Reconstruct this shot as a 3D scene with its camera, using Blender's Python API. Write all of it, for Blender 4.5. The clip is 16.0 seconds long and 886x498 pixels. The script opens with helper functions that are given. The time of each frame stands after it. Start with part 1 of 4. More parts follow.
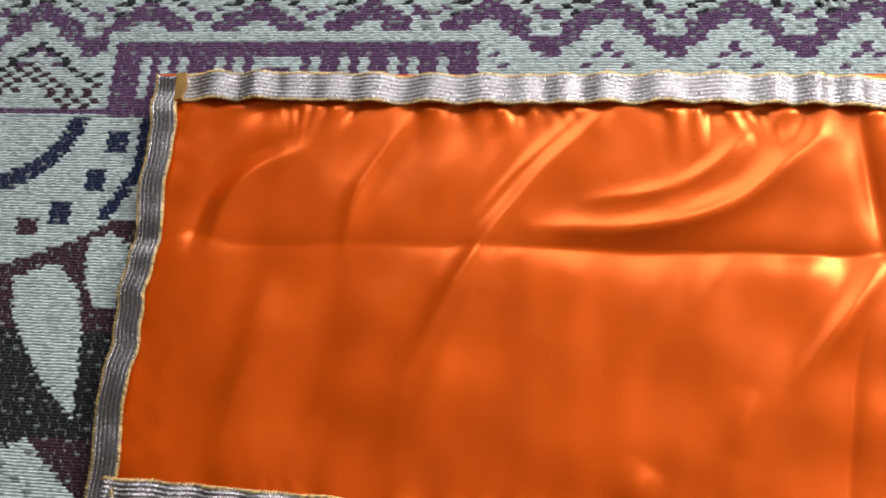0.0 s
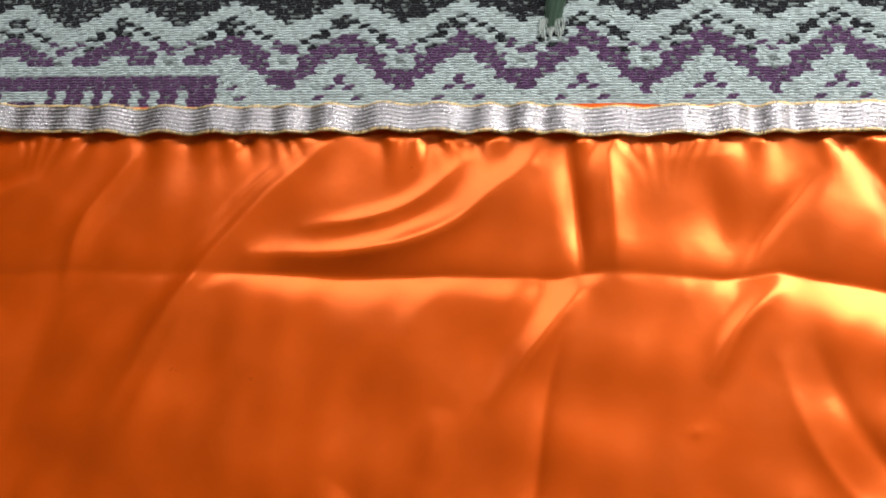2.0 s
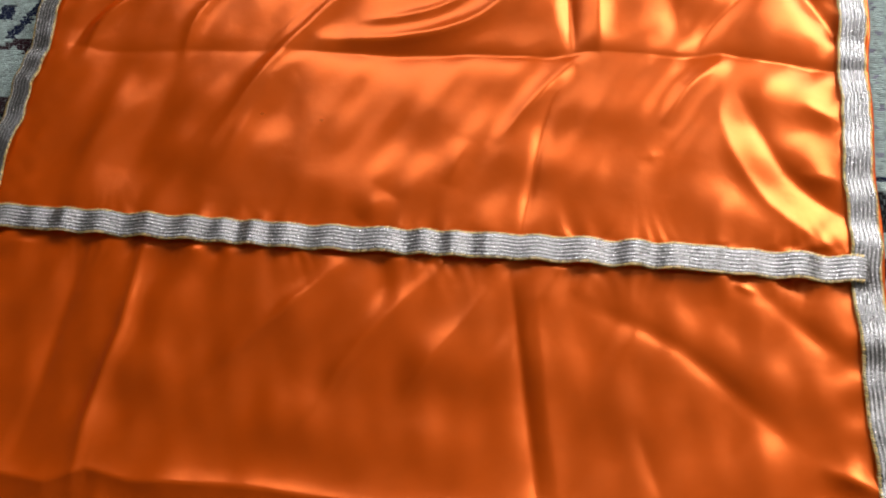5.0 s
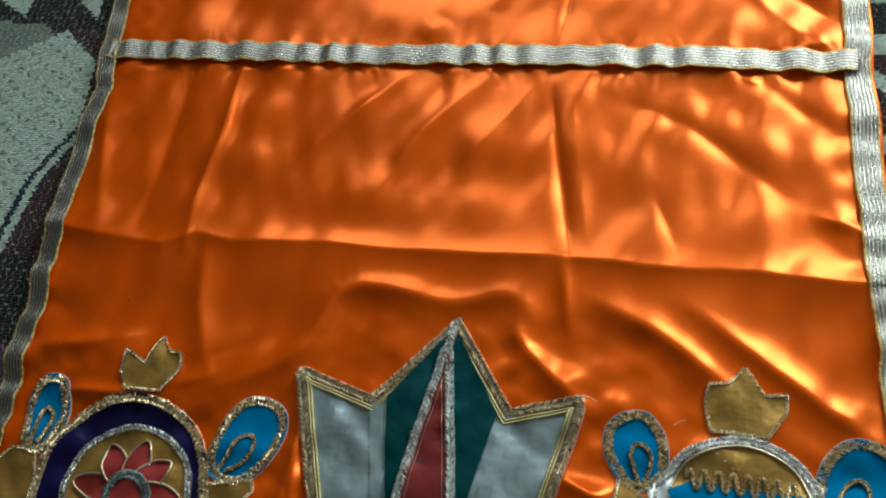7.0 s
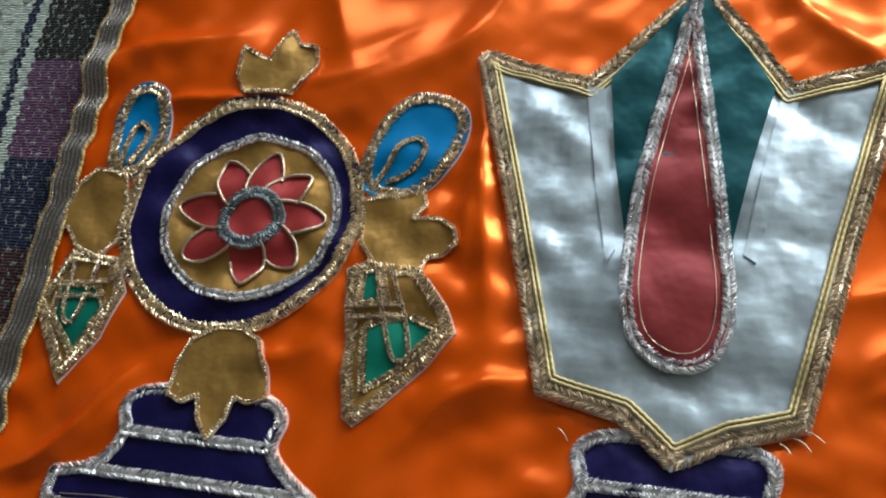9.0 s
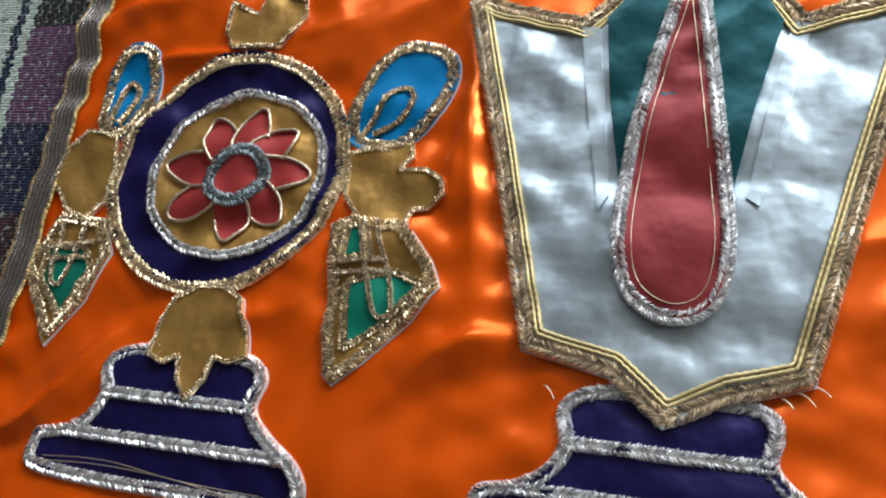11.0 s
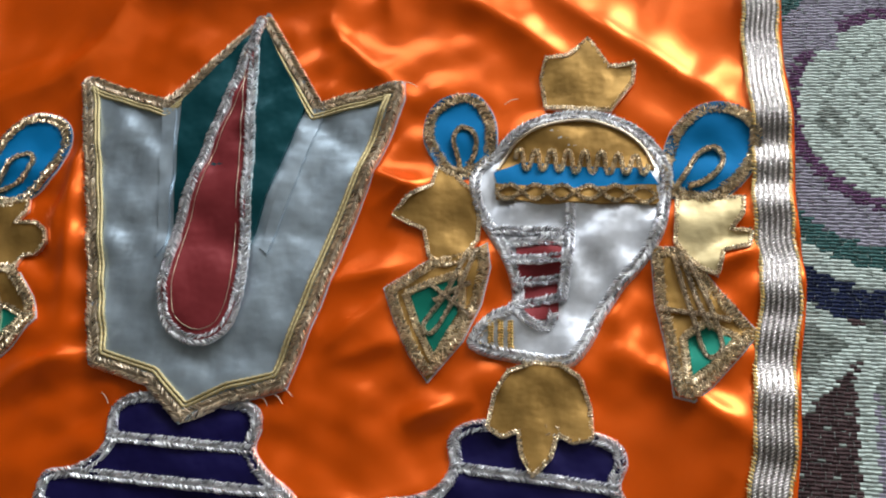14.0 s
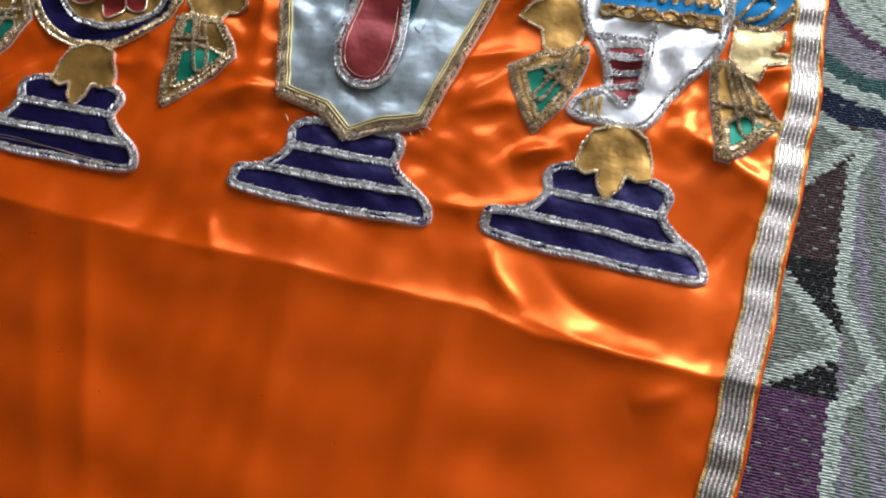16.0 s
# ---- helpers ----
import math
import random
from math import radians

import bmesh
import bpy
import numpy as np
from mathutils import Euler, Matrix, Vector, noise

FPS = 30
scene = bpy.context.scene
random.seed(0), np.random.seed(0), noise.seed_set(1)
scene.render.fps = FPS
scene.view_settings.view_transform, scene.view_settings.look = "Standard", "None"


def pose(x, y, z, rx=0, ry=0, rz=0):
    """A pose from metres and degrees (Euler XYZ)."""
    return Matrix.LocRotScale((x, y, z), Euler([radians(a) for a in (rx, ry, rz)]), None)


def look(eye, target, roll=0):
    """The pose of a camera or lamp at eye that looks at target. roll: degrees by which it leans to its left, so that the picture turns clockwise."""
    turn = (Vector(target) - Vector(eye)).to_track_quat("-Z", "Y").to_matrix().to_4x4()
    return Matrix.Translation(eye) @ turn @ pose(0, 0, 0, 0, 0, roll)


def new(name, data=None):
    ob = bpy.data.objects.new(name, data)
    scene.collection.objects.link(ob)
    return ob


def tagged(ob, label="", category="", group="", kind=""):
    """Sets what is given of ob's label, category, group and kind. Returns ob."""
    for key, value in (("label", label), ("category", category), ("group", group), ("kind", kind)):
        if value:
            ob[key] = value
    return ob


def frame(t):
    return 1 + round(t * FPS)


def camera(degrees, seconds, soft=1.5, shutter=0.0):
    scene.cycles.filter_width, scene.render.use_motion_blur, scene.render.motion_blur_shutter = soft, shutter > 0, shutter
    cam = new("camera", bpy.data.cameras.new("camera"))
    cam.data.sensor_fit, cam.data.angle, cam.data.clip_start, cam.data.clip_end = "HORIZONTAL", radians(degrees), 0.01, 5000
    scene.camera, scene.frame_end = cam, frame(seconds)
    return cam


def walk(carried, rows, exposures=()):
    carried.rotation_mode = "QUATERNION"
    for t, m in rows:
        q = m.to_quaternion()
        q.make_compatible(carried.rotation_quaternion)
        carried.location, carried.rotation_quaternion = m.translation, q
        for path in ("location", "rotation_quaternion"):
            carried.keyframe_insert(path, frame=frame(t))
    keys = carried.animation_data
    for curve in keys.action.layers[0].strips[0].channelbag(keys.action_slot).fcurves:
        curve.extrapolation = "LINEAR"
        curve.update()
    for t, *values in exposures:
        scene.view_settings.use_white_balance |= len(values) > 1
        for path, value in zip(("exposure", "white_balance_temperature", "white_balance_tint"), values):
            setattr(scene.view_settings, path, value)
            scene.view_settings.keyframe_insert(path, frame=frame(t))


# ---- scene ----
cam = camera(52.3, 16.0, 2.0)
PATH = [
    (0.0, (0.363, -0.356, 0.697), (0.094, 0.196, -1.206), -23.2),
    (0.5, (0.388, -0.351, 0.698), (0.119, 0.208, -1.204), -22.6),
    (1.0, (0.437, -0.354, 0.708), (0.155, 0.231, -1.184), -23.0),
    (1.5, (0.503, -0.366, 0.691), (0.258, 0.262, -1.192), -18.0),
    (2.0, (0.572, -0.376, 0.672), (0.354, 0.315, -1.192), -15.6),
    (2.5, (0.619, -0.398, 0.675), (0.516, 0.356, -1.175), -5.3),
    (3.0, (0.643, -0.43, 0.698), (0.513, 0.339, -1.143), -9.0),
    (3.5, (0.626, -0.489, 0.731), (0.458, 0.292, -1.103), -12.4),
    (4.0, (0.611, -0.574, 0.762), (0.392, 0.248, -1.048), -14.4),
    (4.2, (0.603, -0.61, 0.769), (0.363, 0.208, -1.04), -15.5),
    (6.3, (0.63, -0.824, 0.818), (0.301, -0.118, -1.024), -15.1),
    (6.5, (0.631, -0.856, 0.826), (0.265, -0.129, -1.001), -18.2),
    (7.0, (0.664, -0.974, 0.831), (0.236, -0.184, -0.956), -23.0),
    (7.5, (0.604, -1.031, 0.793), (0.298, -0.192, -0.997), -14.6),
    (8.0, (0.547, -1.08, 0.723), (0.133, -0.327, -1.083), -23.6),
    (8.5, (0.508, -1.108, 0.627), (0.024, -0.358, -1.163), -28.3),
    (8.7, (0.484, -1.114, 0.583), (-0.008, -0.38, -1.212), -27.8),
    (10.8, (0.504, -1.136, 0.485), (-0.161, -0.419, -1.259), -36.8),
    (11.0, (0.526, -1.128, 0.497), (-0.114, -0.427, -1.264), -36.2),
    (11.5, (0.589, -1.127, 0.513), (-0.032, -0.396, -1.242), -34.8),
    (12.0, (0.635, -1.133, 0.541), (0.014, -0.423, -1.222), -33.8),
    (12.5, (0.666, -1.123, 0.559), (0.034, -0.446, -1.214), -37.1),
    (13.0, (0.717, -1.121, 0.555), (0.117, -0.434, -1.225), -35.2),
    (13.5, (0.773, -1.109, 0.584), (0.271, -0.462, -1.24), -32.3),
    (14.0, (0.798, -1.116, 0.61), (0.393, -0.429, -1.224), -26.5),
    (14.5, (0.781, -1.161, 0.636), (0.45, -0.542, -1.237), -23.9),
    (15.0, (0.756, -1.238, 0.686), (0.433, -0.672, -1.205), -24.4),
    (15.5, (0.742, -1.291, 0.713), (0.436, -0.71, -1.176), -17.1),
    (16.0, (0.775, -1.383, 0.757), (0.367, -0.733, -1.09), -19.4),
]
LAMP = 56.0
EXPOSURES = [(0, 0.18, 6500, 18), (2, 0.02, 6500, 16), (3, -0.22, 6500, 18), (4, -0.36, 6500, 24), (6.5, -0.34, 6500, -10), (7.5, -0.24, 6500, -8), (8.5, 0.05, 6500, 2), (11, 0.47, 6500, 9),
             (12.5, 0.46, 6500, 11), (14.5, 0.08, 6500, 11), (16, 0.37, 6500, 13)]
walk(cam, [(t, look(eye, target, roll)) for t, eye, target, roll in PATH], EXPOSURES)

# ---- world and light ----
world = bpy.data.worlds.new("world")
world.use_nodes = True
scene.world = world
wn = world.node_tree
sky = wn.nodes.new("ShaderNodeTexSky")
sky.sky_type, sky.sun_disc, sky.sun_elevation, sky.sun_rotation = "NISHITA", False, radians(40), radians(70)
wn.links.new(sky.outputs[0], wn.nodes["Background"].inputs[0])
wn.nodes["Background"].inputs[1].default_value = 0.06


def area_lamp(name, m, sx, sy, watts, col):
    lamp = bpy.data.lights.new(name, "AREA")
    lamp.shape, lamp.size, lamp.size_y, lamp.energy, lamp.color = "RECTANGLE", sx, sy, watts, col
    ob = new(name, lamp)
    ob.matrix_basis = m
    return ob


# two added area lamps beyond the bed, standing in for daylight from unseen windows
for wx, width, share in ((1.85, 1.3, 1.25), (0.05, 1.1, 0.31)):
    area_lamp("assumed_daylight", pose(wx, 1.12, 1.3, -90, 0, 0), width, 1.3, LAMP * width * share, (0.93, 0.97, 1.0))


# ---- materials ----
class Nodes:
    """A small helper for procedural node materials."""

    def __init__(self, name):
        self.m = bpy.data.materials.new(name)
        self.m.use_nodes = True
        self.t = self.m.node_tree
        self.p = self.t.nodes["Principled BSDF"]

    def node(self, kind, **values):
        n = self.t.nodes.new(kind)
        for k, v in values.items():
            n.inputs[k.replace("_", " ")].default_value = v
        return n

    def link(self, a, b):
        self.t.links.new(a, b)

    def coords(self, uv=False, scale=(1, 1, 1)):
        c = self.node("ShaderNodeTexCoord")
        mp = self.node("ShaderNodeMapping")
        mp.inputs["Scale"].default_value = scale
        self.link(c.outputs["UV" if uv else "Object"], mp.inputs["Vector"])
        return mp.outputs[0]

    def noise(self, vec, scale, detail=3.0, rough=0.55):
        n = self.node("ShaderNodeTexNoise", Scale=scale, Detail=detail, Roughness=rough)
        self.link(vec, n.inputs["Vector"])
        return n.outputs["Fac"]

    def wave(self, vec, scale, direction="X", distortion=0.0, profile="SIN"):
        n = self.node("ShaderNodeTexWave", Scale=scale, Distortion=distortion, Detail=2.0)
        n.bands_direction, n.wave_profile = direction, profile
        self.link(vec, n.inputs["Vector"])
        return n.outputs["Fac"]

    def math(self, op, a, b):
        n = self.node("ShaderNodeMath")
        n.operation = op
        for i, v in enumerate((a, b)):
            if isinstance(v, (int, float)):
                n.inputs[i].default_value = v
            else:
                self.link(v, n.inputs[i])
        return n.outputs[0]

    def ramp(self, fac, stops):
        n = self.node("ShaderNodeValToRGB")
        e = n.color_ramp.elements
        while len(e) < len(stops):
            e.new(0.5)
        for el, (pos, col) in zip(e, stops):
            el.position, el.color = pos, (*col, 1)
        self.link(fac, n.inputs[0])
        return n.outputs[0]

    def bump(self, height, strength, distance, base=None):
        n = self.node("ShaderNodeBump", Strength=strength, Distance=distance)
        self.link(height, n.inputs["Height"])
        if base is not None:
            self.link(base, n.inputs["Normal"])
        return n.outputs[0]

    def set(self, **values):
        for k, v in values.items():
            s = self.p.inputs[k.replace("_", " ")]
            if hasattr(v, "is_linked"):
                self.link(v, s)
            else:
                s.default_value = v
        return self


def shade(c, k):
    return tuple(min(1.0, v * k) for v in c)


def satin(name, col, metal=0.35, rough=0.34, level=0.6, tint=None, crumple=0.25, ior=1.5):
    """Woven satin: sheen across the floats, fine thread relief, slightly uneven dye."""
    n = Nodes(name)
    v = n.coords()
    tone = n.noise(v, 14, 4)
    n.set(Base_Color=n.ramp(tone, [(0.3, shade(col, 0.92)), (0.7, shade(col, 1.08))]))
    n.set(Roughness=n.math("ADD", n.math("MULTIPLY", n.noise(v, 40), 0.1), rough - 0.05))
    n.set(Metallic=metal, IOR=ior)
    n.p.inputs["Specular IOR Level"].default_value = level
    n.p.inputs["Specular Tint"].default_value = (*(tint or [0.4 + 0.6 * v / max(col) for v in col]), 1)
    soft = n.bump(n.noise(v, 45, 2), crumple, 0.002)
    floats = n.noise(n.coords(scale=(0.25, 1, 1)), 1400, 2)
    n.set(Normal=n.bump(floats, 0.06, 0.0003, soft))
    return n.m


def foil_cloth(name, col, metal, rough, crumple=0.5, scale=70.0):
    """Lame fabric: metallic threads with a finely crinkled surface and short sharp creases."""
    n = Nodes(name)
    v = n.coords()
    n.set(Base_Color=n.ramp(n.noise(v, 55, 5), [(0.3, shade(col, 0.9)), (0.68, shade(col, 1.07))]))
    n.set(Metallic=metal, Roughness=n.math("ADD", n.math("MULTIPLY", n.noise(v, 120), 0.25), rough - 0.12))
    a = n.bump(n.noise(n.coords(scale=(1.2, 0.8, 1)), scale, 2.5, 0.5), crumple, 0.008)
    c = n.bump(n.noise(n.coords(scale=(0.8, 1.2, 1)), scale * 3.1, 1.5), crumple * 0.5, 0.003, a)
    n.set(Normal=n.bump(n.noise(n.coords(scale=(1, 0.2, 1)), 1100, 2), 0.12, 0.0003, c))
    return n.m


def thread(name, col, rough=0.2, spread=0.5):
    """Metallic thread: every stitch catches the light on its own."""
    n = Nodes(name)
    g = n.node("ShaderNodeNewGeometry")
    n.set(Base_Color=n.ramp(g.outputs["Random Per Island"], [(0.0, shade(col, 1 - spread)), (0.55, col), (1.0, shade(col, 1.3))]))
    n.set(Metallic=0.85, Roughness=n.math("ADD", n.math("MULTIPLY", g.outputs["Random Per Island"], 0.25), rough))
    v = n.coords()
    n.set(Normal=n.bump(n.noise(v, 900, 2), 0.5, 0.0006))
    return n.m


def ribbon_material(name, col):
    """Woven metallic lace ribbon: rows of twisted thread along its length (UV in metres)."""
    n = Nodes(name)
    v = n.coords(uv=True)
    twist = n.wave(n.coords(uv=True, scale=(1, 0.7, 1)), 300, "DIAGONAL", 1.0)
    rows = n.wave(v, 87, "Y")
    k = n.math("MULTIPLY", twist, rows)
    glint = n.noise(n.coords(uv=True, scale=(0.5, 1, 1)), 1100, 1)
    # gap shade and crest glints are put into the colour, following the bump
    n.set(Base_Color=n.ramp(n.math("ADD", k, n.math("MULTIPLY", n.noise(v, 300), 0.5)), [(0.22, shade(col, 0.4)), (0.6, col), (1.0, shade(col, 1.45))]))
    n.set(Metallic=0.95, Roughness=n.math("ADD", n.math("MULTIPLY", n.noise(v, 500), 0.25), 0.17))
    n.set(Normal=n.bump(glint, 0.6, 0.0007, n.bump(k, 0.8, 0.0007)))
    return n.m


def wool(name, col):
    """Coarse cotton yarn; each stitch a little different in dye."""
    n = Nodes(name)
    g = n.node("ShaderNodeNewGeometry")
    v = n.coords(scale=(1, 3, 1))
    fac = n.math("ADD", n.math("MULTIPLY", g.outputs["Random Per Island"], 0.55), n.math("MULTIPLY", n.noise(v, 220, 4), 0.45))
    n.set(Base_Color=n.ramp(fac, [(0.15, shade(col, 0.6)), (0.5, col), (0.9, shade(col, 1.25))]))
    n.set(Roughness=0.92, Sheen_Weight=0.15)
    n.p.inputs["Specular IOR Level"].default_value = 0.15
    n.set(Normal=n.bump(n.noise(v, 420, 4, 0.7), 0.7, 0.0012))
    return n.m


def plain(name, col, rough=0.8):
    n = Nodes(name)
    v = n.coords()
    n.set(Base_Color=n.ramp(n.noise(v, 5, 5), [(0.3, shade(col, 0.92)), (0.7, shade(col, 1.05))]), Roughness=rough)
    n.set(Normal=n.bump(n.noise(v, 120, 4), 0.1, 0.002))
    return n.m


ORANGE = satin("orange_satin", (0.86, 0.1, 0.001), 0.36, 0.3, 1.0, (1.0, 0.68, 0.27), 0.15, 1.6)
RIBBON = ribbon_material("silver_lace", (0.54, 0.5, 0.48))
SILVER = thread("silver_thread", (0.8, 0.8, 0.83), 0.16)
GOLD = thread("gold_thread", (0.74, 0.6, 0.4), 0.16)
PALE_CORD = thread("pale_gold_cord", (0.66, 0.55, 0.41), 0.2, 0.5)
YELLOW = thread("yellow_edge_thread", (0.75, 0.53, 0.2), 0.4)
PIPING = thread("pale_yellow_piping", (0.6, 0.5, 0.27), 0.45, 0.3)
GREY_CORD = thread("grey_cord", (0.24, 0.29, 0.31), 0.4)
FOIL = foil_cloth("silver_lame", (0.44, 0.53, 0.6), 0.7, 0.37, 0.42, 22)
FOIL_WHITE = foil_cloth("white_silver_lame", (0.74, 0.77, 0.82), 0.7, 0.36, 0.4, 20)
BRASS = foil_cloth("gold_lame", (0.44, 0.25, 0.065), 0.6, 0.42, 0.36, 34)
PALE_BRASS = foil_cloth("pale_gold_lame", (0.72, 0.58, 0.3), 0.4, 0.45, 0.36, 34)
NAVY = satin("navy_velvet", (0.007, 0.005, 0.052), 0.2, 0.4, crumple=0.8)
TEAL = satin("teal_satin", (0.003, 0.05, 0.06), 0.35, 0.36, crumple=0.7)
GREEN = satin("green_satin", (0.006, 0.19, 0.13), 0.35, 0.4)
CRIMSON = satin("crimson_satin", (0.23, 0.03, 0.034), 0.2, 0.4, crumple=0.6)
PETAL = satin("petal_satin", (0.36, 0.04, 0.04), 0.2, 0.45)
BLUE = satin("blue_satin", (0.0, 0.165, 0.40), 0.1, 0.6, 0.25)
PAPER = plain("white_backing", (0.6, 0.58, 0.6), 0.7)
# grey of the unseen room, kept dark so it bounces little light
WALL = plain("low_bounce_wall", (0.2, 0.185, 0.165), 0.8)

# ---- the cloth's relief ----
rng = np.random.RandomState(7)


def edge_left(y):
    return np.interp(-y, [0, 0.14, 0.23, 0.305, 0.362, 0.4, 0.5, 0.67, 0.94, 1.3, 1.7], [-0.001, 0.001, -0.003, -0.005, -0.002, 0.005, 0.004, 0.011, 0.017, 0.02, 0.02]) + 0.0012 * np.sin(y * 70)


def edge_right(y):
    return np.interp(-y, [0, 0.24, 0.39, 0.6, 0.77, 0.92, 1.1, 1.3, 1.7], [0.9, 0.890, 0.889, 0.897, 0.909, 0.914, 0.901, 0.886, 0.87]) + 0.001 * np.sin(y * 55 + 1)


def ridge(x, y, pts, width, height):
    """A soft fold along a line of points: rounded, tapering to both ends."""
    pts = smooth_line(pts, False, 3)
    best = np.full(x.shape, 9.0)
    along = np.zeros(x.shape)
    total = sum(math.dist(a, b) for a, b in zip(pts, pts[1:]))
    gone = 0.0
    for (ax, ay), (bx, by) in zip(pts, pts[1:]):
        dx, dy = bx - ax, by - ay
        size = math.hypot(dx, dy)
        k = np.clip(((x - ax) * dx + (y - ay) * dy) / size ** 2, -0.9 if gone == 0 else 0, 1.9 if gone + size > total - 1e-6 else 1)
        d = np.hypot(x - ax - k * dx, y - ay - k * dy)
        near = d < best
        best = np.where(near, d, best)
        along = np.where(near, (gone + k * size) / total, along)
        gone += size
    taper = np.sin(math.pi * np.clip((along + 0.2) / 1.4, 0, 1)) ** 1.2
    return height * taper * (0.78 * np.exp(-(best / width) ** 2) + 0.3 * np.exp(-(best / (0.42 * width)) ** 2))


FOLDS = [
    ([(0.090, -0.789), (0.178, -0.787)], 0.008, 0.004),
    ([(0.346, -0.790), (0.366, -0.930)], 0.010, 0.003),
    ([(0.603, -0.828), (0.642, -0.845)], 0.010, 0.004),
    ([(0.800, -1.222), (0.834, -1.204)], 0.014, 0.002),
    ([(0.050, -1.080), (0.086, -1.062), (0.126, -1.006)], 0.008, 0.005),
    ([(0.655, -1.016), (0.692, -1.000)], 0.009, 0.004),
    ([(0.380, -1.130), (0.400, -1.165)], 0.014, 0.002),
    ([(0.214, -1.172), (0.320, -1.410)], 0.030, 0.002),
    ([(0.261, -1.151), (0.360, -1.400)], 0.020, 0.002),
    ([(0.632, -1.178), (0.623, -1.338)], 0.030, 0.002),
    ([(0.480, -1.170), (0.500, -1.400)], 0.035, 0.002),
    ([(0.875, -0.640), (0.880, -0.720)], 0.014, 0.004),
    ([(0.840, -0.900), (0.890, -0.880)], 0.008, 0.003),
    ([(0.676, -0.268), (0.694, -0.264)], 0.003, 0.00018),
    ([(0.682, -0.260), (0.688, -0.273)], 0.003, 0.00012),
    ([(0.760, -0.395), (0.774, -0.402)], 0.003, 0.0006),
    ([(0.800, -0.960), (0.880, -1.010)], 0.014, 0.004),
]
